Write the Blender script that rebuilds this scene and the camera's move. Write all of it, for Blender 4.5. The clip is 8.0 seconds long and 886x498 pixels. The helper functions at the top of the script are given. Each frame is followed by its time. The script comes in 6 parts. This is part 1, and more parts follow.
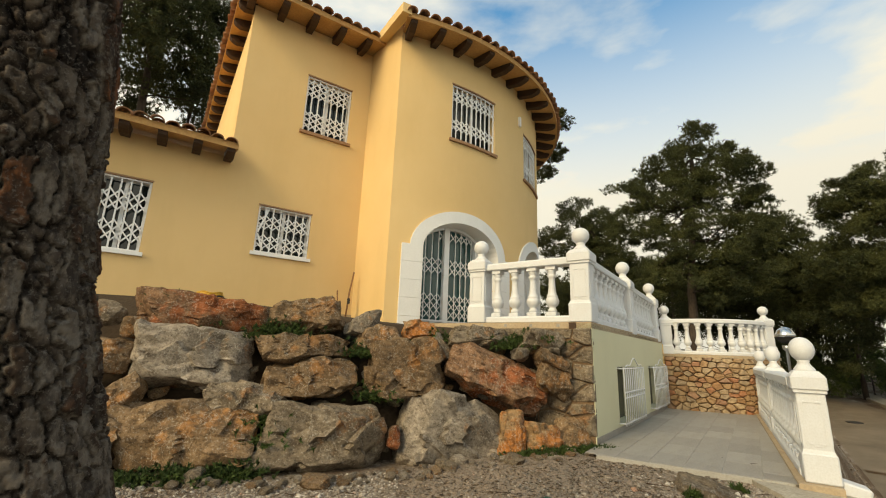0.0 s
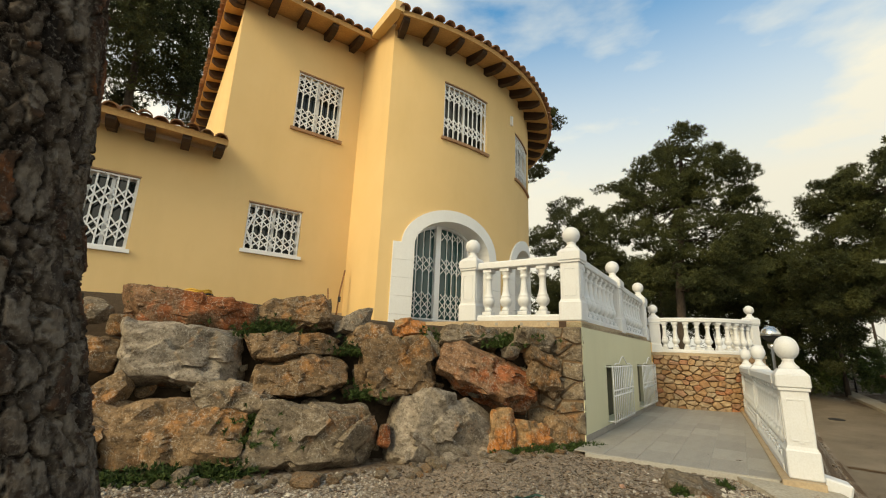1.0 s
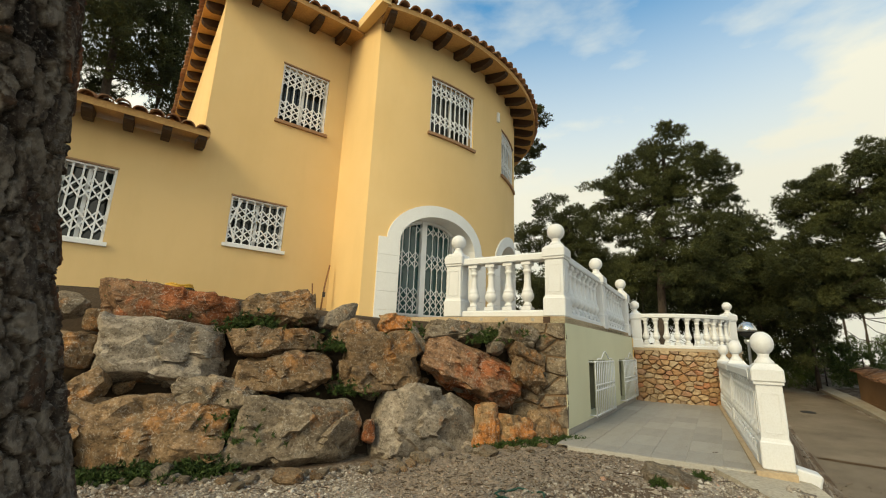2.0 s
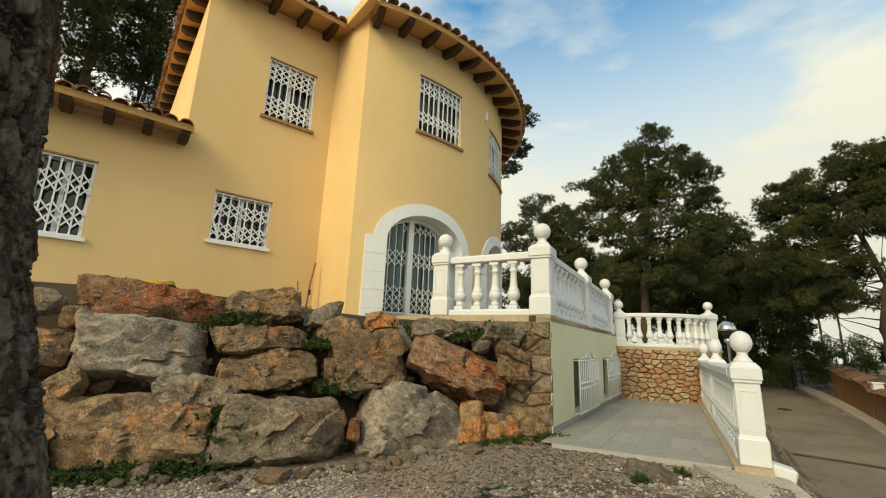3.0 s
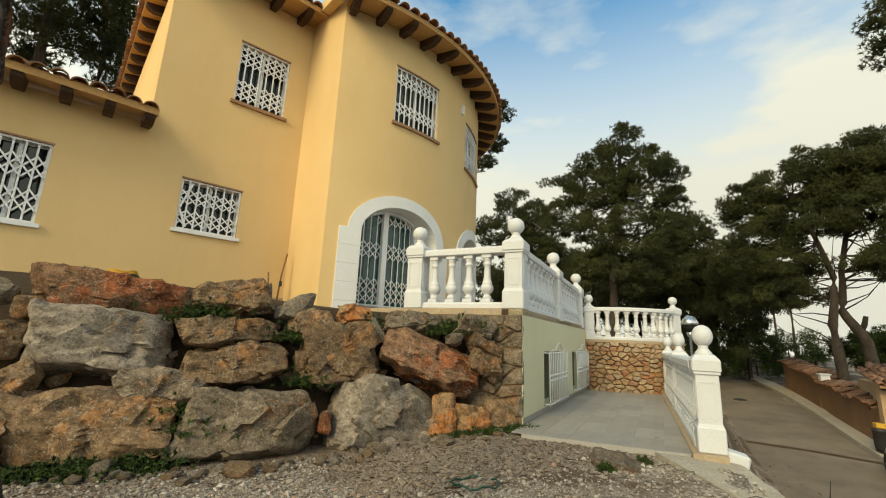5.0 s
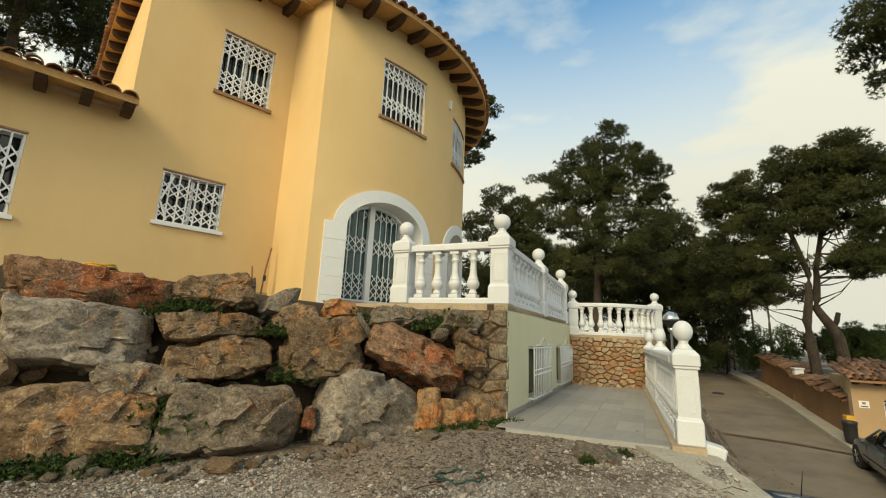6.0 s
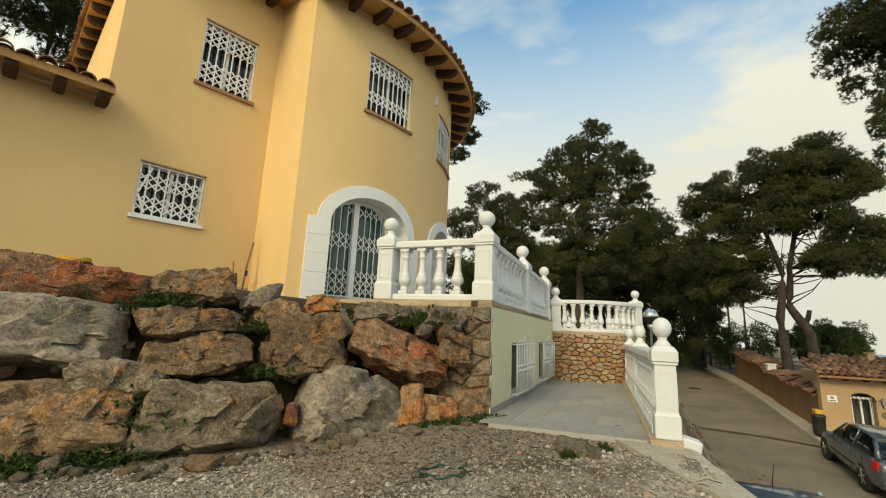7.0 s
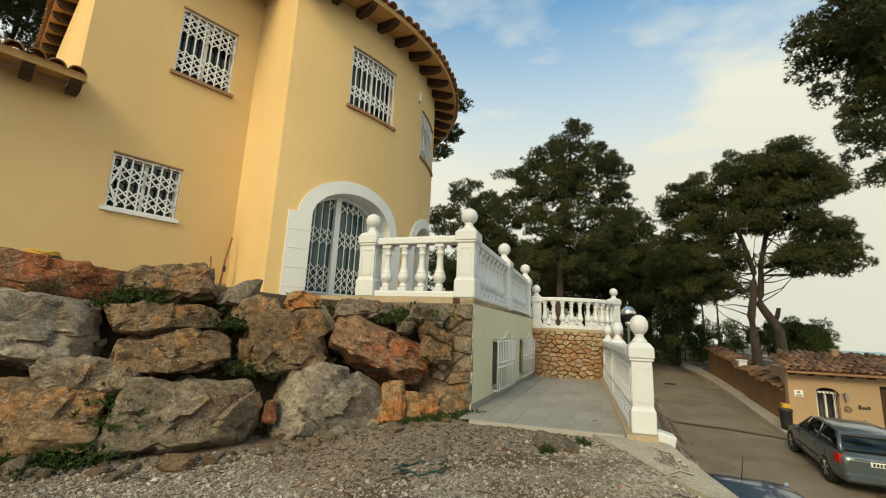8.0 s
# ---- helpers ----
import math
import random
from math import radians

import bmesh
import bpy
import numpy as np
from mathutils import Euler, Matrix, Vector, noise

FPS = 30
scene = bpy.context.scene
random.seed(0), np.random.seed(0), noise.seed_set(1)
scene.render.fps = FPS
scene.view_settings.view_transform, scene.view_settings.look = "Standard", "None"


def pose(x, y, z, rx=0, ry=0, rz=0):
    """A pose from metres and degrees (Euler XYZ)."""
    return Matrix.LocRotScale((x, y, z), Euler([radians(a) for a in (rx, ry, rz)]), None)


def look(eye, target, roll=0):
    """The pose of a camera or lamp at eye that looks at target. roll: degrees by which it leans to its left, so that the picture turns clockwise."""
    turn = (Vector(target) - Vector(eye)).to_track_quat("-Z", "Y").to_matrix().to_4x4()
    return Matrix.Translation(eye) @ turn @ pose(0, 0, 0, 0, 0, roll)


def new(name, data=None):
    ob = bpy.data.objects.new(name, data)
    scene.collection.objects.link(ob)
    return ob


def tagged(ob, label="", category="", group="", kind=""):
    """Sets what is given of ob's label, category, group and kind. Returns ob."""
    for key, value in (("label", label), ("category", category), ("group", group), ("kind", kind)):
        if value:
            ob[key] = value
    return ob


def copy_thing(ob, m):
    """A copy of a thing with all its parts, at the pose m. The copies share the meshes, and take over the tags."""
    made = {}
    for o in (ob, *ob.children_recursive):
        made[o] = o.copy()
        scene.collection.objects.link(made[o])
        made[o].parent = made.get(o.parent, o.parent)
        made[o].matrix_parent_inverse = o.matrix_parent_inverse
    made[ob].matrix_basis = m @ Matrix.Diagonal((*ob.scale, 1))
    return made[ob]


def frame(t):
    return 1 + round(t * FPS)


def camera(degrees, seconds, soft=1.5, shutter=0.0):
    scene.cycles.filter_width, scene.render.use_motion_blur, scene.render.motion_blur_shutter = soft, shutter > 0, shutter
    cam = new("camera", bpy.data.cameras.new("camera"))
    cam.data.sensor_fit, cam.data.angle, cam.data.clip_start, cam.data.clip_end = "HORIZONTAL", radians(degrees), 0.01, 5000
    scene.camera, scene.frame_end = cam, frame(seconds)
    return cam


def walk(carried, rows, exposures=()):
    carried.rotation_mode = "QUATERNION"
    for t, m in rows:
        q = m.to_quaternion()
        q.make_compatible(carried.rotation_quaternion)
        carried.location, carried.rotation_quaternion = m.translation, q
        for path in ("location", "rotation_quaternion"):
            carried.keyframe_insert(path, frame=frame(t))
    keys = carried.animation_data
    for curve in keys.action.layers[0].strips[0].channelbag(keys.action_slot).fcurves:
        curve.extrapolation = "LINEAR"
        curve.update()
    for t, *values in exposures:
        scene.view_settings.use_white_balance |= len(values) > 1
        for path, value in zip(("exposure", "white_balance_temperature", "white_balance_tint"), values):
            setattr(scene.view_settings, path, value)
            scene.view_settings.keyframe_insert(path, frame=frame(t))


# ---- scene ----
cam = camera(92.5, 8.0, soft=1.1)
PATH = [
    (0, (0.0, 0.0, 1.052), (0.0184, 1.9441, 1.5210), 2.17),
    (0.5, (0.0, 0.0, 1.052), (0.0350, 1.9442, 1.5198), 2.19),
    (1, (0.0, 0.0, 1.052), (0.0592, 1.9446, 1.5156), 2.19),
    (1.5, (0.0, 0.0, 1.052), (0.0930, 1.9462, 1.5031), 2.16),
    (3, (0.0, 0.0, 1.052), (0.1887, 1.9415, 1.4937), 2.25),
    (3.5, (0.0, 0.0, 1.052), (0.2184, 1.9402, 1.4856), 2.29),
    (4, (0.0, 0.0, 1.052), (0.2531, 1.9376, 1.4780), 2.33),
    (4.5, (0.0, 0.0, 1.052), (0.2804, 1.9349, 1.4734), 2.37),
    (6, (0.0, 0.0, 1.052), (0.3741, 1.9245, 1.4473), 2.44),
    (6.5, (0.0, 0.0, 1.052), (0.4081, 1.9191, 1.4398), 2.48),
    (7, (0.0, 0.0, 1.052), (0.4459, 1.9119, 1.4337), 2.53),
    (7.5, (0.0, 0.0, 1.052), (0.4854, 1.9034, 1.4283), 2.55),
    (8, (0.0, 0.0, 1.052), (0.5277, 1.8931, 1.4232), 2.57),
]
walk(cam, [(t, look(eye, target, roll)) for t, eye, target, roll in PATH], exposures=[(0.0, -0.30, 8250, 5), (3.0, -0.32, 7750, 0), (8.0, -0.40, 7700, 0)])

# ---- light ----
SUN_AZ, SUN_EL = radians(-136), radians(34)      # low sun behind thin cloud, from the left and behind
world = bpy.data.worlds.new("sky")
scene.world = world
world.use_nodes = True
wn, wl = world.node_tree.nodes, world.node_tree.links
wn.clear()
w_out, w_bg = wn.new("ShaderNodeOutputWorld"), wn.new("ShaderNodeBackground")
sky = wn.new("ShaderNodeTexSky")
sky.sky_type, sky.sun_disc, sky.sun_elevation, sky.sun_rotation = "NISHITA", False, SUN_EL, SUN_AZ
sky.dust_density, sky.ozone_density = 1.0, 1.2
coord, cmap = wn.new("ShaderNodeTexCoord"), wn.new("ShaderNodeMapping")
cmap.inputs["Scale"].default_value = (1.0, 1.0, 2.6)
cmap.inputs["Location"].default_value = (0.35, 0.1, 0.2)
cloud = wn.new("ShaderNodeTexNoise")
cloud.inputs["Scale"].default_value, cloud.inputs["Detail"].default_value, cloud.inputs["Roughness"].default_value = 1.7, 7, 0.52
ramp = wn.new("ShaderNodeValToRGB")
ramp.color_ramp.elements[0].position, ramp.color_ramp.elements[1].position = 0.41, 0.62
sep = wn.new("ShaderNodeSeparateXYZ")
low = wn.new("ShaderNodeMapRange")               # cloud thickens towards the horizon
low.inputs["From Min"].default_value, low.inputs["From Max"].default_value = 0.68, 0.34
most = wn.new("ShaderNodeMath")
most.operation, most.use_clamp = "ADD", True
cmix = wn.new("ShaderNodeMix")
cmix.data_type = "RGBA"
gain = wn.new("ShaderNodeMix")
gain.data_type, gain.blend_type = "RGBA", "MULTIPLY"
gain.inputs["Factor"].default_value = 1.0
gain.inputs["B"].default_value = (0.85, 2.12, 2.75, 1)
wl.new(coord.outputs["Generated"], cmap.inputs["Vector"])
wl.new(cmap.outputs["Vector"], cloud.inputs["Vector"])
wl.new(cloud.outputs["Fac"], ramp.inputs["Fac"])
wl.new(coord.outputs["Generated"], sep.inputs["Vector"])
wl.new(sep.outputs["Z"], low.inputs["Value"])
wl.new(ramp.outputs["Color"], most.inputs[0])
wl.new(low.outputs["Result"], most.inputs[1])
wl.new(sky.outputs["Color"], gain.inputs["A"])
wl.new(gain.outputs["Result"], cmix.inputs["A"])
wl.new(most.outputs["Value"], cmix.inputs["Factor"])
facing = wn.new("ShaderNodeVectorMath")          # clouds are brighter towards the sun
facing.operation = "DOT_PRODUCT"
facing.inputs[1].default_value = (math.sin(SUN_AZ) * math.cos(SUN_EL), math.cos(SUN_AZ) * math.cos(SUN_EL), math.sin(SUN_EL))
lit = wn.new("ShaderNodeMapRange")
lit.inputs["From Min"].default_value, lit.inputs["To Min"].default_value, lit.inputs["To Max"].default_value = -1.0, 0.72, 1.45
shine = wn.new("ShaderNodeMix")
shine.data_type, shine.blend_type = "RGBA", "MULTIPLY"
shine.inputs["Factor"].default_value = 1.0
shine.inputs["B"].default_value = (8.6, 8.8, 8.8, 1)
wl.new(coord.outputs["Generated"], facing.inputs[0])
wl.new(facing.outputs["Value"], lit.inputs["Value"])
wl.new(lit.outputs["Result"], shine.inputs["A"])
wl.new(shine.outputs["Result"], cmix.inputs["B"])
wl.new(cmix.outputs["Result"], w_bg.inputs["Color"])
w_bg.inputs["Strength"].default_value = 0.138
wl.new(w_bg.outputs["Background"], w_out.inputs["Surface"])
sun = new("sun", bpy.data.lights.new("sun", "SUN"))
sun.data.energy, sun.data.angle, sun.data.color = 3.6, radians(24), (1.0, 0.82, 0.56)
sun.matrix_world = look((0, 0, 30), (-math.sin(SUN_AZ) * math.cos(SUN_EL), -math.cos(SUN_AZ) * math.cos(SUN_EL), 30 - math.sin(SUN_EL)))


# ---- materials ----
def mat(name, rough=0.8, metal=0.0, spec=0.4):
    m = bpy.data.materials.new(name)
    m.use_nodes = True
    b = m.node_tree.nodes["Principled BSDF"]
    b.inputs["Roughness"].default_value, b.inputs["Metallic"].default_value = rough, metal
    b.inputs["Specular IOR Level"].default_value = spec
    return m, m.node_tree.nodes, m.node_tree.links, b


def col(c):
    return (*c, 1.0)


def noise_node(n, l, scale, detail=5, rough=0.55, stretch=None, vec="Object"):
    tc, tex = n.new("ShaderNodeTexCoord"), n.new("ShaderNodeTexNoise")
    tex.inputs["Scale"].default_value, tex.inputs["Detail"].default_value, tex.inputs["Roughness"].default_value = scale, detail, rough
    src = tc.outputs[vec]
    if stretch:
        mp = n.new("ShaderNodeMapping")
        mp.inputs["Scale"].default_value = stretch
        l.new(src, mp.inputs["Vector"])
        src = mp.outputs["Vector"]
    l.new(src, tex.inputs["Vector"])
    return tex.outputs["Fac"]


def ramped(n, l, fac, stops):
    r = n.new("ShaderNodeValToRGB")
    e = r.color_ramp.elements
    e[0].position, e[0].color = stops[0][0], col(stops[0][1])
    e[1].position, e[1].color = stops[-1][0], col(stops[-1][1])
    for p, c in stops[1:-1]:
        e.new(p).color = col(c)
    l.new(fac, r.inputs["Fac"])
    return r.outputs["Color"]


def mixed(n, l, fac, a, b, blend="MIX"):
    m = n.new("ShaderNodeMix")
    m.data_type, m.blend_type = "RGBA", blend
    for sock, v in (("Factor", fac), ("A", a), ("B", b)):
        s = m.inputs[sock]
        if isinstance(v, (int, float)):
            s.default_value = v
        elif isinstance(v, tuple):
            s.default_value = col(v)
        else:
            l.new(v, s)
    return m.outputs["Result"]


def bumped(n, l, b, height, strength, dist=0.01):
    bp = n.new("ShaderNodeBump")
    bp.inputs["Strength"].default_value, bp.inputs["Distance"].default_value = strength, dist
    l.new(height, bp.inputs["Height"])
    l.new(bp.outputs["Normal"], b.inputs["Normal"])


def two_scale(name, a, b_, c, big=1.2, small=30, rough=0.85, bump=0.3, dist=0.005, metal=0.0, spec=0.35, stretch=None):
    """Broad stains between a and b_, fine grain towards c, and a fine relief."""
    m, n, l, b = mat(name, rough, metal, spec)
    f1, f2 = noise_node(n, l, big, 4, 0.6, stretch), noise_node(n, l, small, 5, 0.6, stretch)
    base = ramped(n, l, f1, [(0.35, a), (0.68, b_)])
    grain = ramped(n, l, f2, [(0.42, (0, 0, 0)), (0.75, (1, 1, 1))])
    l.new(mixed(n, l, grain, base, c), b.inputs["Base Color"])
    bumped(n, l, b, f2, bump, dist)
    return m


def rock_mat(name, light, dark, rust, amount):
    """Weathered limestone: mottled body, dark crust, pale lichen and veins, rust patches, pitted relief."""
    m, n, l, b = mat(name, 0.93, 0, 0.18)
    info = n.new("ShaderNodeObjectInfo")
    broad, mid = noise_node(n, l, 2.0, 7, 0.62), noise_node(n, l, 9, 10, 0.66, (1, 1, 1.5))
    fine, stain = noise_node(n, l, 44, 8, 0.68), noise_node(n, l, 1.9, 6, 0.66, (1.2, 1, 1.1))
    crack = n.new("ShaderNodeTexVoronoi")
    crack.feature = "DISTANCE_TO_EDGE"
    crack.inputs["Scale"].default_value = 4.5
    tc, wob = n.new("ShaderNodeTexCoord"), n.new("ShaderNodeTexNoise")
    wob.inputs["Scale"].default_value, wob.inputs["Detail"].default_value = 3.0, 6
    add = n.new("ShaderNodeVectorMath")
    l.new(tc.outputs["Object"], wob.inputs["Vector"])
    l.new(tc.outputs["Object"], add.inputs[0])
    l.new(wob.outputs["Color"], add.inputs[1])
    l.new(add.outputs["Vector"], crack.inputs["Vector"])
    body = ramped(n, l, mid, [(0.36, tuple(v * 1.5 for v in dark)), (0.46, tuple(v * 0.85 for v in light)), (0.54, tuple(v * 1.1 for v in light)), (0.64, tuple(v * 1.45 for v in light))])
    crust = ramped(n, l, broad, [(0.50, (0, 0, 0)), (0.60, (0.7, 0.7, 0.7))])
    c = mixed(n, l, crust, body, mixed(n, l, mid, tuple(v * 0.5 for v in dark), tuple(v * 0.8 for v in light)))
    rusty = ramped(n, l, stain, [(amount, (0, 0, 0)), (amount + 0.09, (0.9, 0.9, 0.9))])
    c = mixed(n, l, rusty, c, mixed(n, l, ramped(n, l, mid, [(0.40, (0, 0, 0)), (0.58, (1, 1, 1))]), tuple(v * 0.45 for v in rust), tuple(v * 1.1 for v in rust)))
    lichen = ramped(n, l, fine, [(0.56, (0, 0, 0)), (0.64, (0.42, 0.42, 0.42))])
    c = mixed(n, l, lichen, c, (0.50, 0.465, 0.41))
    pits = ramped(n, l, fine, [(0.37, (0.6, 0.6, 0.6)), (0.45, (0, 0, 0))])
    c = mixed(n, l, pits, c, tuple(v * 0.4 for v in dark))
    hs, mr = n.new("ShaderNodeHueSaturation"), n.new("ShaderNodeMapRange")
    mr.inputs["To Min"].default_value, mr.inputs["To Max"].default_value = 0.82, 1.12
    l.new(info.outputs["Random"], mr.inputs["Value"])
    l.new(mr.outputs["Result"], hs.inputs["Value"])
    l.new(c, hs.inputs["Color"])
    l.new(hs.outputs["Color"], b.inputs["Base Color"])
    veins = ramped(n, l, crack.outputs["Distance"], [(0.0, (0.6, 0.6, 0.6)), (0.018, (0, 0, 0))])
    gate = ramped(n, l, broad, [(0.45, (0, 0, 0)), (0.55, (1, 1, 1))])
    c = mixed(n, l, mixed(n, l, 1.0, veins, gate, "MULTIPLY"), c, (0.46, 0.42, 0.36))
    l.new(c, hs.inputs["Color"])
    h = mixed(n, l, 0.5, mid, fine)
    bumped(n, l, b, h, 1.0, 0.026)
    return m


def stucco(name, c, stain):
    m, n, l, b = mat(name, 0.9, 0, 0.2)
    f1, f2 = noise_node(n, l, 0.55, 5, 0.6), noise_node(n, l, 120, 3, 0.6)
    f3 = noise_node(n, l, 1.6, 5, 0.65, (1, 1, 0.25))
    base = mixed(n, l, ramped(n, l, f1, [(0.35, (0, 0, 0)), (0.7, (1, 1, 1))]), c, stain)
    base = mixed(n, l, ramped(n, l, f3, [(0.5, (0, 0, 0)), (0.8, (0.35, 0.35, 0.35))]), base, tuple(v * 0.86 for v in stain))
    l.new(base, b.inputs["Base Color"])
    bumped(n, l, b, f2, 0.25, 0.004)
    return m


STUCCO = stucco("ochre_stucco", (0.72, 0.508, 0.252), (0.675, 0.468, 0.222))
GREEN_STUCCO = stucco("pale_green_stucco", (0.62, 0.595, 0.42), (0.585, 0.56, 0.39))
WHITE = two_scale("white_masonry_paint", (0.63, 0.645, 0.665), (0.595, 0.605, 0.62), (0.555, 0.56, 0.565), 2.5, 60, 0.55, 0.12, 0.003)
FRAME = two_scale("white_lacquer", (0.78, 0.78, 0.78), (0.74, 0.74, 0.74), (0.72, 0.72, 0.71), 4, 80, 0.4, 0.05, 0.001)
STONE_W = two_scale("whitewashed_ashlar", (0.76, 0.76, 0.755), (0.71, 0.71, 0.70), (0.67, 0.67, 0.66), 3, 50, 0.8, 0.3, 0.004)
WOOD = two_scale("dark_brown_timber", (0.055, 0.028, 0.014), (0.075, 0.038, 0.018), (0.03, 0.016, 0.01), 3, 30, 0.7, 0.4, 0.003, stretch=(1, 6, 6))
SOFFIT = two_scale("ochre_brick_soffit", (0.62, 0.37, 0.15), (0.54, 0.31, 0.12), (0.46, 0.25, 0.10), 3, 25, 0.85, 0.3, 0.004)
SILL = two_scale("brown_clay_sill", (0.30, 0.16, 0.08), (0.36, 0.21, 0.11), (0.22, 0.12, 0.07), 5, 60, 0.7, 0.2, 0.002)
SLAB = two_scale("beige_stone_slab", (0.46, 0.36, 0.24), (0.38, 0.29, 0.19), (0.30, 0.23, 0.16), 4, 40, 0.85, 0.3, 0.004)
PAVER = two_scale("grey_stoneware_tile", (0.32, 0.295, 0.26), (0.265, 0.243, 0.212), (0.35, 0.325, 0.285), 1.6, 14, 0.6, 0.15, 0.002, stretch=(1, 4, 1))
def vary(m, lo, hi):
    """Lets each object of a material differ a little in lightness."""
    n, l = m.node_tree.nodes, m.node_tree.links
    b = n["Principled BSDF"]
    src = b.inputs["Base Color"].links[0].from_socket
    info, mr, hs = n.new("ShaderNodeObjectInfo"), n.new("ShaderNodeMapRange"), n.new("ShaderNodeHueSaturation")
    mr.inputs["To Min"].default_value, mr.inputs["To Max"].default_value = lo, hi
    l.new(info.outputs["Random"], mr.inputs["Value"])
    l.new(mr.outputs["Result"], hs.inputs["Value"])
    l.new(src, hs.inputs["Color"])
    l.new(hs.outputs["Color"], b.inputs["Base Color"])


vary(PAVER, 0.86, 1.12)
GROUT = two_scale("pale_cement_joint", (0.40, 0.38, 0.34), (0.36, 0.34, 0.30), (0.3, 0.28, 0.25), 4, 60, 0.95, 0.3, 0.003)
MORTAR = two_scale("brown_mortar", (0.20, 0.13, 0.075), (0.15, 0.095, 0.055), (0.11, 0.07, 0.04), 4, 60, 0.95, 0.5, 0.01)
CONCRETE = two_scale("old_concrete", (0.42, 0.38, 0.31), (0.34, 0.30, 0.24), (0.24, 0.21, 0.165), 2, 35, 0.95, 0.5, 0.008)
ASPHALT = two_scale("worn_asphalt", (0.205, 0.165, 0.122), (0.11, 0.087, 0.063), (0.22, 0.18, 0.135), 0.8, 60, 0.9, 0.4, 0.006)
ROCKS = {
    "w": rock_mat("pale_limestone", (0.245, 0.204, 0.160), (0.07, 0.054, 0.040), (0.30, 0.15, 0.065), 0.61),
    "g": rock_mat("grey_limestone", (0.182, 0.142, 0.100), (0.06, 0.045, 0.032), (0.29, 0.14, 0.058), 0.58),
    "b": rock_mat("brown_limestone", (0.185, 0.120, 0.068), (0.056, 0.037, 0.022), (0.32, 0.155, 0.06), 0.54),
    "r": rock_mat("rusty_limestone", (0.190, 0.108, 0.062), (0.052, 0.030, 0.018), (0.28, 0.092, 0.036), 0.49),
    "o": rock_mat("orange_limestone", (0.27, 0.170, 0.088), (0.09, 0.055, 0.030), (0.40, 0.150, 0.042), 0.46),
}
EARTH = two_scale("brown_earth", (0.06, 0.04, 0.025), (0.04, 0.027, 0.017), (0.03, 0.02, 0.012), 2, 25, 0.97, 0.7, 0.02)


# ---- helpers for shapes ----
def bm_box(bm, cx, cy, cz, sx, sy, sz, rz=0.0, taper=1.0, bevel=0.0):
    m = pose(cx, cy, cz, 0, 0, rz)
    vs = [bm.verts.new(m @ Vector((x * sx / 2 * (taper if z > 0 else 1), y * sy / 2 * (taper if z > 0 else 1), z * sz / 2)))
          for x in (-1, 1) for y in (-1, 1) for z in (-1, 1)]
    fs = [bm.faces.new([vs[i] for i in q]) for q in ((0, 1, 3, 2), (4, 6, 7, 5), (0, 4, 5, 1), (2, 3, 7, 6), (0, 2, 6, 4), (1, 5, 7, 3))]
    if bevel:
        es = list({e for f in fs for e in f.edges})
        bmesh.ops.bevel(bm, geom=es, offset=bevel, segments=1, affect="EDGES", profile=0.5)
    return vs


def bm_lathe(bm, profile, segs, m=None, smooth=True):
    m = m or Matrix.Identity(4)
    rings = []
    for r, z in profile:
        rings.append([bm.verts.new(m @ Vector((r * math.cos(2 * math.pi * k / segs), r * math.sin(2 * math.pi * k / segs), z))) for k in range(segs)])
    for a, b in zip(rings, rings[1:]):
        for k in range(segs):
            f = bm.faces.new((a[k], a[(k + 1) % segs], b[(k + 1) % segs], b[k]))
            f.smooth = smooth
    bm.faces.new(list(reversed(rings[0])))
    bm.faces.new(rings[-1])


def bm_tube(bm, pts, radii, segs=8, smooth=True):
    """A tapering tube along points."""
    rings = []
    for i, p in enumerate(pts):
        a, b = Vector(pts[max(0, i - 1)]), Vector(pts[min(len(pts) - 1, i + 1)])
        q = (b - a).to_track_quat("Z", "Y").to_matrix()
        r = radii[i]
        rings.append([bm.verts.new(Vector(p) + q @ Vector((r * math.cos(2 * math.pi * k / segs), r * math.sin(2 * math.pi * k / segs), 0))) for k in range(segs)])
    for a, b in zip(rings, rings[1:]):
        for k in range(segs):
            f = bm.faces.new((a[k], a[(k + 1) % segs], b[(k + 1) % segs], b[k]))
            f.smooth = smooth
    bm.faces.new(list(reversed(rings[0])))
    bm.faces.new(rings[-1])


def bm_prism(bm, pts, z0, z1):
    """An upright prism over a plan."""
    lo, hi = [bm.verts.new((x, y, z0)) for x, y in pts], [bm.verts.new((x, y, z1)) for x, y in pts]
    n = len(pts)
    bm.faces.new(list(reversed(lo)))
    bm.faces.new(hi)
    for i in range(n):
        bm.faces.new((lo[i], lo[(i + 1) % n], hi[(i + 1) % n], hi[i]))


def mesh_of(name, bm, material):
    bmesh.ops.recalc_face_normals(bm, faces=bm.faces)
    me = bpy.data.meshes.new(name)
    bm.to_mesh(me)
    bm.free()
    me.materials.append(material)
    return me


def part(name, bm, material, parent=None, label="", m=None):
    ob = new(name, bm if isinstance(bm, bpy.types.Mesh) else mesh_of(name, bm, material))
    if m is not None:
        ob.matrix_basis = m
    ob.parent = parent
    if label:
        tagged(ob, label)
    return ob


def thing(name, m, label, category, group="", kind=""):
    return tagged(new(name), label, category, group, kind) if m is None else place(tagged(new(name), label, category, group, kind), m)


def place(ob, m):
    ob.matrix_basis = m
    return ob


def B():
    return bmesh.new()


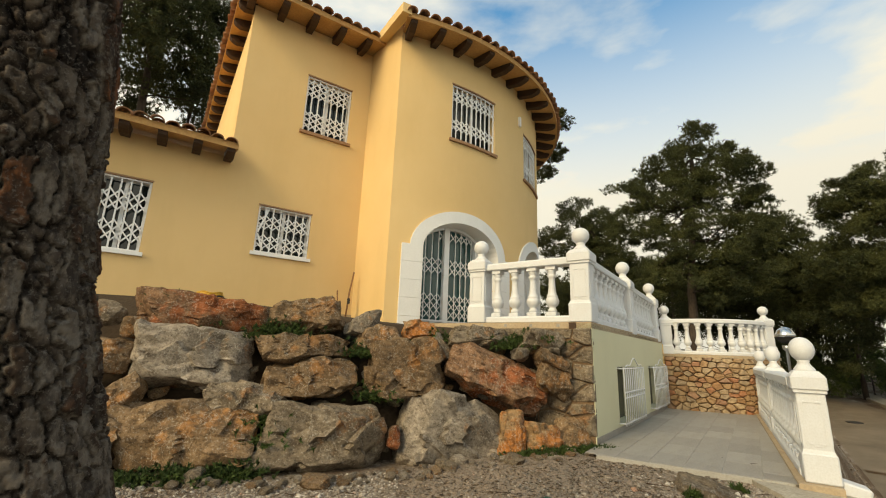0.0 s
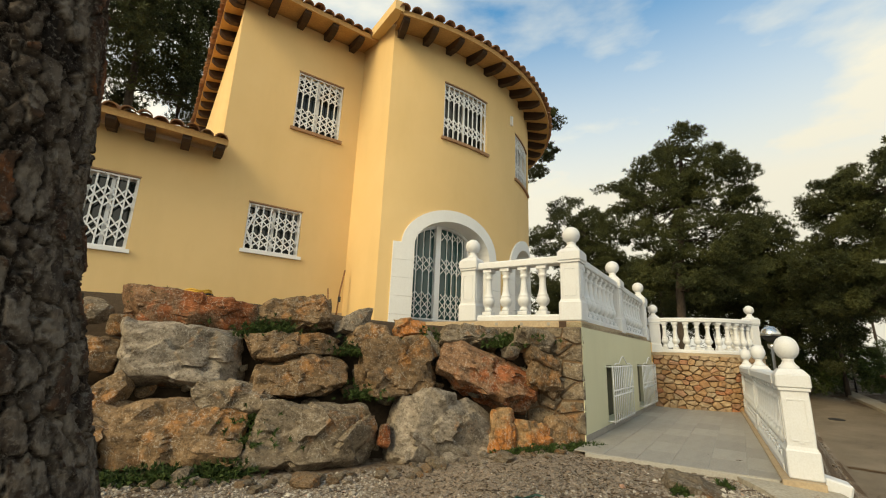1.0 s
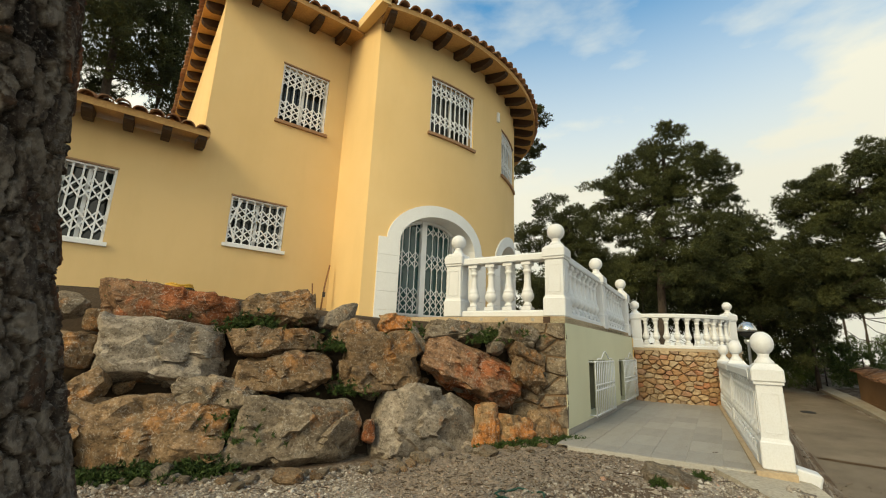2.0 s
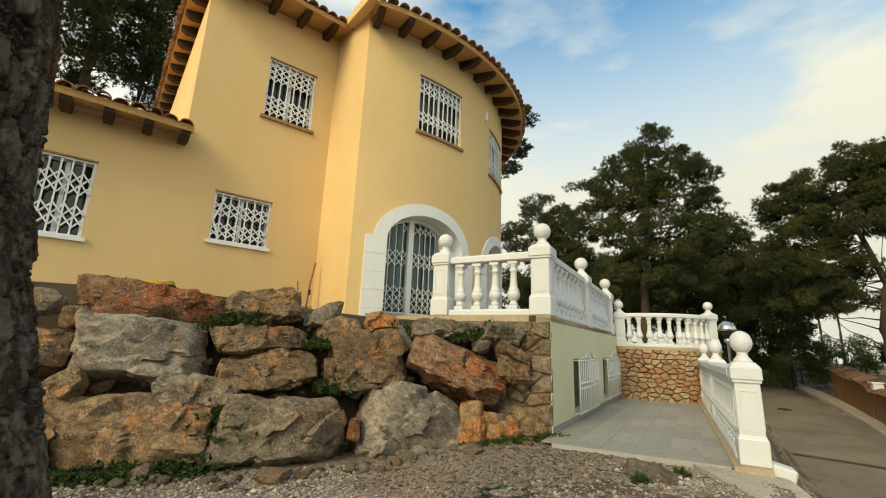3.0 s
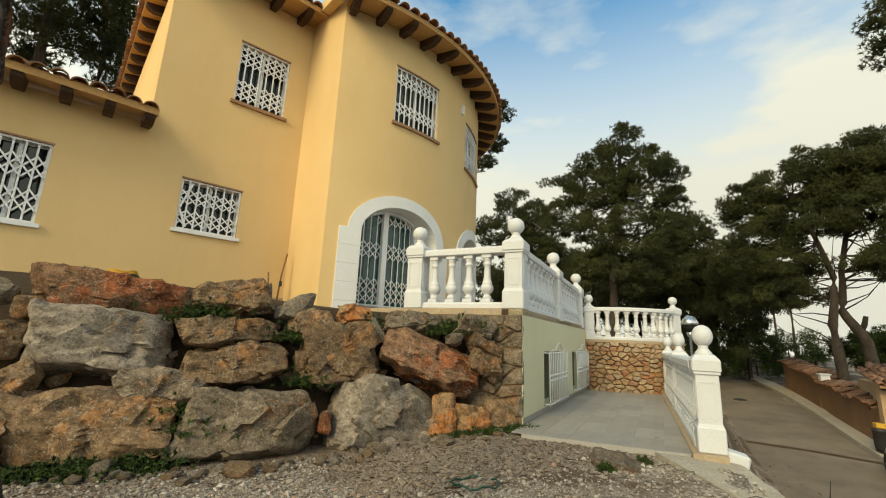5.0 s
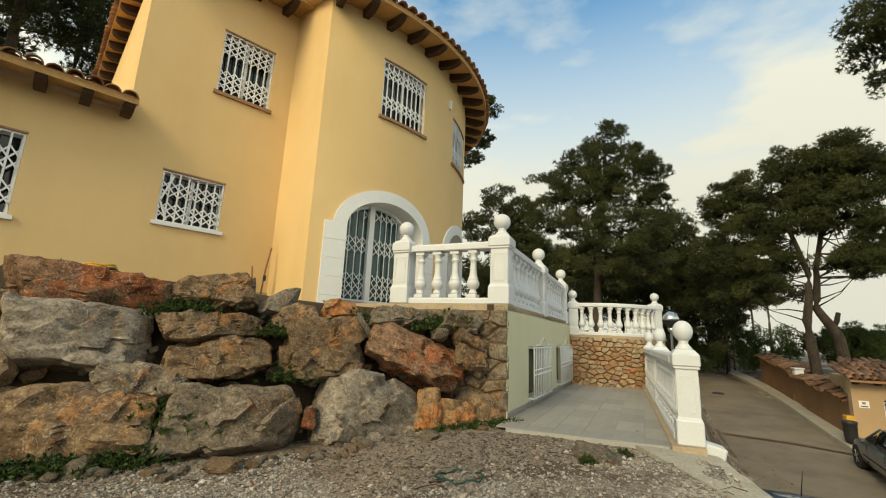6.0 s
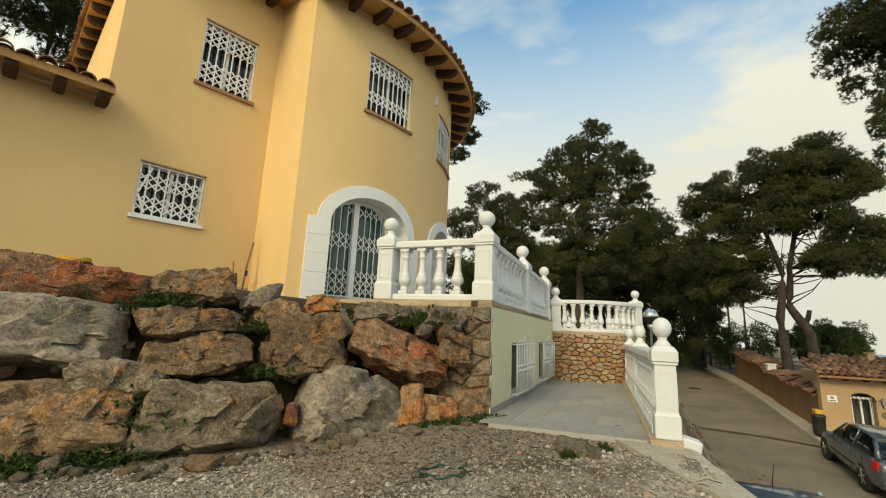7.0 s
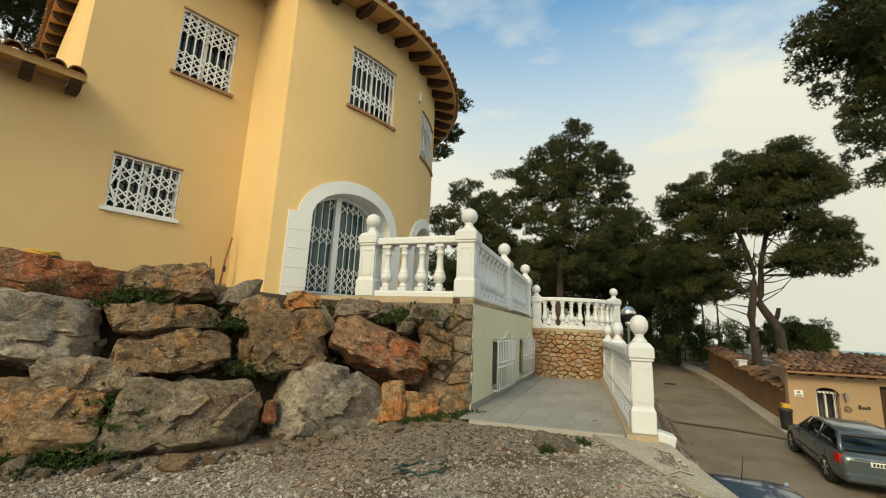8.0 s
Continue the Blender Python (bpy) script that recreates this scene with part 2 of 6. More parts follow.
# ---- plan: the street frame ----
AX, AY = 0.592, 0.806            # along the terrace wall and the street
def street(s, r, z=0.0):
    """A place s metres along the street and r metres to its right."""
    return Vector((s * AX + r * AY, s * AY - r * AX, z))


S_TURN = math.degrees(math.atan2(AY, AX))      # the street's s axis, as a turn of local x


def road_z(s):
    t = min(max(s - 16.0, -30.0), 28.0)
    return -2.05 + 0.04 * t + (0.0022 * t * t if t > 0 else 0.0)


def ease(a, b, x):
    t = min(1.0, max(0.0, (x - a) / (b - a)))
    return t * t * (3 - 2 * t)


def ground_z(s, r):
    top = -0.2 - 0.03 * ease(6.0, 0.0, s) + 0.165 * ease(-3.6, -1.6, r) * ease(2.5, 5.0, s) + (0.9 * ease(13, 24, s))
    edge = 0.42 + 0.33 * ease(6.5, 3.5, s) + 0.33 * ease(6.0, 8.0, s)
    low = road_z(s) - 0.03
    z = top + (low - top) * ease(edge, edge + 0.35 + 1.2 * ease(8.5, 12, s), r)
    z += 0.05 * noise.noise(Vector((s * 0.9, r * 0.9, 3))) * ease(0.0, 2.0, abs(r - 4.0) - 1.5)
    z += -38 * ease(14, 90, r) + 7.0 * ease(3, 40, -r) * ease(4, 14, s)
    z += -6 * ease(60, 160, s)
    return z


# ground: one sheet to the shore
def axis_steps(fine0, fine1, step, far):
    a = list(np.arange(fine0, fine1, step))
    d, x = step, fine1
    while x < far:
        a.append(x)
        d *= 1.35
        x += d
    d, x = step * 1.35, fine0 - step * 1.35
    while x > -far:
        a.insert(0, x)
        d *= 1.35
        x -= d
    return [-far] + a + [far]


bm = B()
SS, RS = axis_steps(-3.0, 14.0, 0.16, 900), axis_steps(-5.0, 7.0, 0.16, 900)
grid = [[bm.verts.new(street(s, r, ground_z(s, r))) for r in RS] for s in SS]
for i in range(len(SS) - 1):
    for j in range(len(RS) - 1):
        bm.faces.new((grid[i][j], grid[i][j + 1], grid[i + 1][j + 1], grid[i + 1][j])).smooth = True
m_g, n_, l_, b_ = mat("gravel_and_leaf_litter", 0.97, 0, 0.15)
g1 = noise_node(n_, l_, 0.8, 4, 0.6)
g2 = noise_node(n_, l_, 38, 3, 0.7)
vor = n_.new("ShaderNodeTexVoronoi")
vor.inputs["Scale"].default_value = 42
tcv = n_.new("ShaderNodeTexCoord")
l_.new(tcv.outputs["Object"], vor.inputs["Vector"])
pebble = ramped(n_, l_, vor.outputs["Color"], [(0.1, (0.13, 0.10, 0.075)), (0.5, (0.30, 0.26, 0.215)), (0.9, (0.52, 0.47, 0.41))])
soil = ramped(n_, l_, g2, [(0.35, (0.055, 0.036, 0.024)), (0.65, (0.15, 0.10, 0.065))])
where = ramped(n_, l_, g1, [(0.41, (0.14, 0.14, 0.14)), (0.58, (0.92, 0.92, 0.92))])
l_.new(mixed(n_, l_, where, pebble, soil), b_.inputs["Base Color"])
bumped(n_, l_, b_, mixed(n_, l_, 0.5, vor.outputs["Distance"], g2), 0.8, 0.03)
tagged(part("ground", bm, m_g), "pale gravel and brown leaf litter ground", "ground", kind="structure")

# sea
m_sea, n_, l_, b_ = mat("sea_water", 0.35, 0, 0.5)
b_.inputs["Base Color"].default_value = (0.10, 0.24, 0.33, 1)
bumped(n_, l_, b_, noise_node(n_, l_, 0.05, 5), 0.4, 1.0)
bm = B()
bm_box(bm, 0, 0, -30, 9000, 9000, 1.0)
tagged(part("sea_water", bm, m_sea), "calm blue sea reaching the horizon", "sea", kind="structure")

# road
bm = B()
steps = list(np.arange(-8, 60, 0.8))
rows_ = []
for s in steps:
    bend = -0.012 * max(0, s - 24) ** 2
    rows_.append([bm.verts.new(street(s, r + bend, road_z(s) + 0.012 - 0.02 * abs(r - 4.0))) for r in (2.25, 2.7, 3.2, 3.7, 4.2, 4.7, 5.2, 5.62 + 0.02 * max(0, s - 18))])
for a, b in zip(rows_, rows_[1:]):
    for j in range(7):
        bm.faces.new((a[j], a[j + 1], b[j + 1], b[j])).smooth = True
tagged(part("road", bm, ASPHALT), "worn grey-brown asphalt lane climbing between walls", "road", kind="structure")

# kerb and narrow pavement on the far side
bm = B()
last = None
for s in np.arange(17.6, 40, 0.6):
    r, z = 5.62 + 0.02 * (s - 18) - 0.012 * max(0, s - 24) ** 2, road_z(s)
    ring = [bm.verts.new(street(s, rr, zz)) for rr, zz in ((r, z - 0.1), (r + 0.02, z + 0.12), (r + 0.14, z + 0.13), (r + 0.15, z + 0.11), (r + 0.75, z + 0.13), (r + 0.75, z - 0.2))]
    if last:
        for j in range(5):
            bm.faces.new((last[j], last[j + 1], ring[j + 1], ring[j]))
    else:
        bm.faces.new(ring)
    last = ring
tagged(part("pavement", bm, CONCRETE), "narrow concrete pavement with raised kerb", "pavement", kind="structure")

# ---- the villa ----
UX, UY = 0.839, 0.545            # along the flat facade
P0 = Vector((-1.65, 8.27, 0))    # inner corner between the facade and the round tower
CC, RR = Vector((-2.248, 12.046, 0)), 5.0
def flat(u, z, d=0.0):
    """On the facade: u along it from the inner corner, d metres out of it."""
    return Vector((P0.x + UX * u + UY * d, P0.y + UY * u - UX * d, z))


def bow(u, z, d=0.0):
    """On the round tower: u metres of arc from the garden door's middle, d metres out of it."""
    a = radians(-57.5) + u / RR
    return CC + Vector(((RR + d) * math.cos(a), (RR + d) * math.sin(a), z))


def arch_z(u, u_mid, half, spring, rise):
    x = (u - u_mid) / half
    return spring + rise * math.sqrt(max(0.0, 1 - x * x))


def wall_mesh(bm, surf, u0, u1, z0, z1, holes, thick, step):
    """A wall with real openings. holes: (u0, u1, z0, top) with top a height or a function of u."""
    cuts = {u0, u1}
    for h in holes:
        cuts |= {h[0], h[1]}
        if callable(h[3]):
            cuts |= {h[0] + (h[1] - h[0]) * (0.5 - 0.5 * math.cos(math.pi * k / 16)) for k in range(17)}
    cuts = sorted(cuts)
    fine = []
    for a, b in zip(cuts, cuts[1:]):
        k = max(1, math.ceil((b - a) / step))
        fine += [a + (b - a) * i / k for i in range(k)]
    fine.append(cuts[-1])
    for a, b in zip(fine, fine[1:]):
        mid, spans, z = (a + b) / 2, [], (z0, z0)
        for h in sorted((h for h in holes if h[0] < mid < h[1]), key=lambda h: h[2]):
            spans.append((z, (h[2], h[2])))
            z = (h[3](a), h[3](b)) if callable(h[3]) else (h[3], h[3])
        spans.append((z, (z1, z1)))
        for (la, lb), (ha, hb) in spans:
            vs = [bm.verts.new(surf(u, zz, d)) for d in (0, -thick) for u, zz in ((a, la), (b, lb), (b, hb), (a, ha))]
            for q in ((0, 1, 2, 3), (7, 6, 5, 4), (0, 4, 5, 1), (3, 2, 6, 7), (0, 3, 7, 4), (1, 5, 6, 2)):
                f = bm.faces.new([vs[i] for i in q])
    bmesh.ops.remove_doubles(bm, verts=bm.verts, dist=0.0005)
    seen, doomed = {}, []
    for f in bm.faces:
        key = frozenset(f.verts)
        if key in seen:
            doomed += [f, seen[key]]
        seen[key] = f
    bmesh.ops.delete(bm, geom=list(set(doomed)), context="FACES_ONLY")


def surf_box(bm, surf, u0, u1, z0, z1, d0, d1, steps=1):
    """A box bent along a surface."""
    last = None
    for k in range(steps + 1):
        u = u0 + (u1 - u0) * k / steps
        vs = [bm.verts.new(surf(u, z, d)) for z, d in ((z0, d0), (z0, d1), (z1, d1), (z1, d0))]
        if last:
            for j in range(4):
                bm.faces.new((last[j], last[(j + 1) % 4], vs[(j + 1) % 4], vs[j]))
        else:
            bm.faces.new(vs)
        last = vs
    bm.faces.new(last)


def surf_bar(bm, surf, a, b, d, w=0.014, t=0.01):
    """A flat bar between two places on a surface, d metres out of it."""
    (ua, za), (ub, zb) = a, b
    ln = math.hypot(ub - ua, zb - za)
    nx, nz = -(zb - za) / ln * w / 2, (ub - ua) / ln * w / 2
    vs = [bm.verts.new(surf(u + k * nx, z + k * nz, dd)) for dd in (d + t, d) for u, z, k in ((ua, za, 1), (ub, zb, 1), (ub, zb, -1), (ua, za, -1))]
    for q in ((0, 1, 2, 3), (7, 6, 5, 4), (0, 4, 5, 1), (3, 2, 6, 7), (0, 3, 7, 4), (1, 5, 6, 2)):
        bm.faces.new([vs[i] for i in q])


villa = thing("villa", None, "ochre stuccoed two-storey villa with a round tower", "house")
H1, H2 = 1.0, 7.42
WINS = {                          # u0, u1, z0, z1
    "low": (-1.89, -0.95, 2.62, 3.48), "up": (-1.33, -0.40, 5.14, 6.37), "wing": (-4.12, -3.48, 2.34, 3.49), "wing_far": (-7.2, -6.2, 2.34, 3.49),
}
bm = B()
wall_mesh(bm, flat, -2.47, 0.0, H1, H2, [WINS["low"], WINS["up"]], 0.3, 2.0)
part("facade_wall", bm, STUCCO, villa)
bm = B()
wall_mesh(bm, flat, -11.0, -2.47, H1, 4.22, [WINS["wing"], WINS["wing_far"]], 0.3, 3.0)
part("wing_wall", bm, STUCCO, villa)
bm = B()
for a, b, z in ((flat(-2.47, 0, -0.3), flat(-2.47, 0, -7.0), 7.2),):
    d = (b - a)
    vs = [(a.x, a.y), (b.x, b.y), (b.x + UX * 0.3, b.y + UY * 0.3), (a.x + UX * 0.3, a.y + UY * 0.3)]
    bm_prism(bm, vs, 4.0, z)
part("side_wall", bm, STUCCO, villa)
DOOR_U, DOOR_HALF, SPRING, RISE, FLOOR = 0.05, 0.89, 2.87, 0.58, 1.52
DOOR2_U = RR * radians(33.0)
D1 = (DOOR_U - DOOR_HALF, DOOR_U + DOOR_HALF, FLOOR, lambda u: arch_z(u, DOOR_U, DOOR_HALF, SPRING, RISE))
D2 = (DOOR2_U - DOOR_HALF, DOOR2_U + DOOR_HALF, FLOOR, lambda u: arch_z(u, DOOR2_U, DOOR_HALF, SPRING, RISE))
TOWER_WIN = (-0.335, 0.835, 5.16, 6.39)
TOWER_WIN2 = (2.10, 3.30, 5.05, 6.22)
U_CORNER = RR * radians(-74.36 + 57.5)
bm = B()
wall_mesh(bm, bow, U_CORNER, 14.0, H1, 7.19, [D1, D2, TOWER_WIN, TOWER_WIN2], 0.34, 0.16)
part("tower_wall", bm, STUCCO, villa)
# short return wall between the facade and the tower
bm = B()
k0 = bow(U_CORNER, 0)
dx, dy = k0.x - P0.x, k0.y - P0.y
ln = math.hypot(dx, dy)
nx, ny = -dy / ln * -0.3, dx / ln * -0.3
bm_prism(bm, [(P0.x, P0.y), (k0.x, k0.y), (k0.x - nx, k0.y - ny), (P0.x - nx, P0.y - ny)], H1, 7.36)
for v in bm.verts:                 # its top climbs from the tower to the facade
    if v.co.z > 7 and (v.co - P0).xy.length < 0.6:
        v.co.z = 7.62
part("return_wall", bm, STUCCO, villa)

# garden-level stone base strip
bm = B()
surf_box(bm, flat, -11.0, 0.0, 1.3, 1.665, 0.0, 0.02)
part("plinth", bm, SLAB, villa)

# ---- windows, doors and folding grilles ----
m_glass, n_, l_, b_ = mat("window_glass", 0.03, 0, 0.5)
b_.inputs["Base Color"].default_value = (0.008, 0.013, 0.013, 1)
# teal of the sky's reflection is put into the door panes' base colour
DOOR_GLASS, _, _, b_ = mat("teal_reflection_door_glass", 0.03, 0, 0.6)
b_.inputs["Base Color"].default_value = (0.018, 0.06, 0.06, 1)
# low grey stands in for the dimness of unlit rooms
m_dim_room = two_scale("dim_room_backing", (0.16, 0.16, 0.15), (0.12, 0.12, 0.115), (0.2, 0.2, 0.19), 3, 20, 0.9, 0.2, 0.004, stretch=(12, 12, 0.6))


def grille(parent, surf, u0, u1, z0, z1, d, n, bands, cell, top=None, bar=0.024):
    """A folding lattice grille: uprights, and bands of crossed bars between them."""
    top = top or (lambda u: z1)
    w = (u1 - u0) / n
    g = part("folding_grille", B_frame(surf, u0, u1, z0, z1, d) if top(u0) == z1 else mesh_empty(surf, u0, u1, z0, d), FRAME, parent, "white folding lattice grille")
    for k in range(1, n):
        bm = B()
        u = u0 + k * w
        surf_bar(bm, surf, (u - 0.009, z0), (u - 0.009, min(z1, top(u)) - 0.01), d + 0.012, bar, 0.012)
        part("upright", bm, FRAME, g)
    for zb, rows in bands:
        bm = B()
        for k in range(n):
            for j in range(rows):
                a, b = zb + j * cell, zb + (j + 1) * cell
                ua, ub = u0 + k * w, u0 + (k + 1) * w
                if b < top(ua) and b < top(ub) and b <= z1:
                    surf_bar(bm, surf, (ua, a), (ub, b), d + 0.004, bar * 0.92, 0.008)
                    surf_bar(bm, surf, (ua, b), (ub, a), d + 0.022, bar * 0.92, 0.008)
        part("lattice_band", bm, FRAME, g)


def B_frame(surf, u0, u1, z0, z1, d):
    bm = B()
    t = 0.028
    surf_box(bm, surf, u0, u1, z0, z0 + t, d, d + 0.03, 6)
    surf_box(bm, surf, u0, u1, z1 - t, z1, d, d + 0.03, 6)
    surf_box(bm, surf, u0, u0 + t, z0 + t, z1 - t, d, d + 0.03)
    surf_box(bm, surf, u1 - t, u1, z0 + t, z1 - t, d, d + 0.03)
    return bm


def mesh_empty(surf, u0, u1, z0, d):
    bm = B()
    surf_box(bm, surf, u0, u1, z0, z0 + 0.03, d, d + 0.03, 8)
    return bm


def window(surf, u0, u1, z0, z1, n, bands, cell, sill=SILL):
    w = part("window", window_frame(surf, u0, u1, z0, z1), FRAME, villa, "white sliding window with folding grille")
    for k, (a, b) in enumerate(((u0 + 0.05, (u0 + u1) / 2 - 0.03), ((u0 + u1) / 2 + 0.03, u1 - 0.05))):
        bm = B()
        surf_box(bm, surf, a, b, z0 + 0.05, z1 - 0.05, -0.165 + 0.012 * k, -0.157 + 0.012 * k, 3)
        part("pane", bm, m_glass, w)
    bm = B()
    surf_box(bm, surf, u0 - 0.05, u1 + 0.05, z0 - 0.055, z0 + 0.004, -0.12, 0.05, 6)
    part("sill", bm, sill, w, "brown clay window sill" if sill is SILL else "")
    bm = B()
    surf_box(bm, surf, u0 - 0.012, u1 + 0.012, z1 - 0.004, z1 + 0.022, -0.1, 0.008, 6)
    part("lintel", bm, SILL, w)
    grille(w, surf, u0 + 0.005, u1 - 0.005, z0 + 0.005, z1 - 0.005, -0.055, n, bands, cell)
    return w


def window_frame(surf, u0, u1, z0, z1):
    bm = B()
    t, m = 0.05, (u0 + u1) / 2
    surf_box(bm, surf, u0, u1, z0, z0 + t, -0.20, -0.13, 6)
    surf_box(bm, surf, u0, u1, z1 - t, z1, -0.20, -0.13, 6)
    surf_box(bm, surf, u0, u0 + t, z0 + t, z1 - t, -0.20, -0.13)
    surf_box(bm, surf, u1 - t, u1, z0 + t, z1 - t, -0.20, -0.13)
    surf_box(bm, surf, m - 0.026, m + 0.026, z0 + t, z1 - t, -0.20, -0.12)
    return bm


u0, u1, z0, z1 = WINS["low"]
w_low = window(flat, u0, u1, z0, z1, 7, [(z0 + 0.08, 2), (z0 + 0.44, 2)], 0.125, sill=FRAME)
bm = B()                           # stay that braces the open side of its grille
surf_bar(bm, flat, (u0 + 0.03, z0 + 0.36), (u0 + 0.17, z1 - 0.06), -0.02, 0.03, 0.01)
surf_bar(bm, flat, (u0 + 0.03, z0 + 0.34), (u0 + 0.15, z0 + 0.05), -0.02, 0.03, 0.01)
part("grille_stay", bm, FRAME, w_low)
u0, u1, z0, z1 = WINS["up"]
window(flat, u0, u1, z0, z1, 7, [(z0 + 0.09, 3), (z0 + 0.78, 3)], 0.125)
u0, u1, z0, z1 = WINS["wing"]
window(flat, u0, u1, z0, z1, 5, [(z0 + 0.14, 2), (z0 + 0.62, 2)], 0.16, sill=FRAME)
u0, u1, z0, z1 = WINS["wing_far"]
window(flat, u0, u1, z0, z1, 8, [(z0 + 0.12, 3), (z0 + 0.70, 3)], 0.125, sill=FRAME)
u0, u1, z0, z1 = TOWER_WIN
window(bow, u0, u1, z0, z1, 9, [(z0 + 0.22, 2), (z0 + 0.85, 2)], 0.125)
u0, u1, z0, z1 = TOWER_WIN2
window(bow, u0, u1, z0, z1, 9, [(z0 + 0.22, 2), (z0 + 0.85, 2)], 0.125)


def arch_band(bm, mid, half0, half1, rise0, rise1, d0, d1, n=22):
    last = None
    for k in range(n + 1):
        t = math.pi * k / n
        ring = []
        for h, r in ((half0, rise0), (half1, rise1)):
            ring += [(mid - h * math.cos(t), SPRING + r * math.sin(t))]
        vs = [bm.verts.new(bow(*ring[0], d0)), bm.verts.new(bow(*ring[1], d0)), bm.verts.new(bow(*ring[1], d1)), bm.verts.new(bow(*ring[0], d1))]
        if last:
            for j in range(4):
                bm.faces.new((last[j], last[(j + 1) % 4], vs[(j + 1) % 4], vs[j]))
        else:
            bm.faces.new(vs)
        last = vs
    bm.faces.new(last)


def garden_door(mid):
    d = part("garden_door", door_frame(mid), FRAME, villa, "arched white glazed double door with folding grilles")
    bm = B()
    arch_band(bm, mid, DOOR_HALF - 0.005, DOOR_HALF + 0.24, RISE - 0.005, RISE + 0.22, -0.48, 0.035)
    part("arch_surround", bm, STONE_W, d, "white stone arch surround")
    for side in (-1, 1):
        for k in range(5):
            h = (SPRING + 0.03 - 1.3) / 5
            bm = B()
            a, b = mid + side * (DOOR_HALF - 0.005), mid + side * (DOOR_HALF + 0.39)
            surf_box(bm, bow, min(a, b), max(a, b), 1.3 + k * h + 0.002, 1.3 + (k + 1) * h - 0.002, -0.48, 0.04, 3)
            part("ashlar_block", bm, STONE_W, d)
    for a, b, n_bars in ((mid - DOOR_HALF + 0.055, mid - 0.25, 4), (mid - 0.13, mid + 0.585, 5), (mid + 0.655, mid + DOOR_HALF - 0.055, 1)):
        bm = B()
        n = 10
        for k in range(n):
            ua, ub = a + (b - a) * k / n, a + (b - a) * (k + 1) / n
            za, zb = (arch_z(u, mid, DOOR_HALF - 0.05, SPRING, RISE - 0.05) for u in (ua, ub))
            vs = [bm.verts.new(bow(u, z, -0.41)) for u, z in ((ua, FLOOR + 0.1), (ub, FLOOR + 0.1), (ub, zb), (ua, za))]
            bm.faces.new(vs)
        part("pane", bm, DOOR_GLASS, d)
        grille(d, bow, a, b, FLOOR + 0.06, SPRING + RISE, -0.32, n_bars, [(FLOOR + 0.12, 3), (FLOOR + 0.95, 2), (FLOOR + 1.62, 1)], 0.15,
               lambda u: arch_z(u, mid, DOOR_HALF - 0.04, SPRING, RISE - 0.04), bar=0.014)
    bm = B()
    surf_box(bm, bow, mid - DOOR_HALF, mid + DOOR_HALF, FLOOR - 0.06, FLOOR, -0.48, 0.06, 8)
    part("threshold", bm, SLAB, d)


def door_frame(mid):
    bm = B()
    arch_band(bm, mid, DOOR_HALF - 0.055, DOOR_HALF, RISE - 0.055, RISE, -0.45, -0.34)
    for side in (-1, 1):
        a, b = mid + side * (DOOR_HALF - 0.055), mid + side * DOOR_HALF
        surf_box(bm, bow, min(a, b), max(a, b), FLOOR, SPRING, -0.45, -0.34)
    for u, w in ((-0.19, 0.06), (0.62, 0.035)):
        surf_box(bm, bow, mid + u - w, mid + u + w, FLOOR, arch_z(mid + u, mid, DOOR_HALF, SPRING, RISE) - 0.02, -0.45, -0.32)
    surf_box(bm, bow, mid - DOOR_HALF, mid + DOOR_HALF, FLOOR, FLOOR + 0.09, -0.45, -0.34, 8)
    return bm


garden_door(DOOR_U)
garden_door(DOOR2_U)
bm = B()                           # backing behind the openings, its grey holding the room's dimness
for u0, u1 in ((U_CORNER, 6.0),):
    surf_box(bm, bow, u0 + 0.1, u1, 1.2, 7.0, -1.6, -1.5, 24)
part("inner_wall", bm, m_dim_room, villa)
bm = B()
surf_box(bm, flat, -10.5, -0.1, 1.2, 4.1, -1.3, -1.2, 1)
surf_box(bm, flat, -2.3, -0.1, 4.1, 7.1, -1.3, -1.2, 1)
part("inner_wall", bm, m_dim_room, villa)
bm = B()
surf_box(bm, bow, 1.80, 1.875, 6.30, 6.53, 0.0, 0.05)
part("alarm_box", bm, FRAME, villa, "small white alarm box")

# ---- roofs ----
def tile_mat():
    m, n, l, b = mat("clay_roof_tile", 0.85, 0, 0.25)
    info = n.new("ShaderNodeObjectInfo")
    c = ramped(n, l, info.outputs["Random"], [(0.0, (0.26, 0.105, 0.05)), (0.35, (0.34, 0.16, 0.075)), (0.7, (0.40, 0.22, 0.12)), (1.0, (0.20, 0.10, 0.06))])
    f = noise_node(n, l, 14, 6, 0.65)
    c = mixed(n, l, ramped(n, l, f, [(0.45, (0, 0, 0)), (0.7, (0.8, 0.8, 0.8))]), c, (0.11, 0.075, 0.055))
    l.new(c, b.inputs["Base Color"])
    bumped(n, l, b, f, 0.5, 0.008)
    return m


TILE = tile_mat()


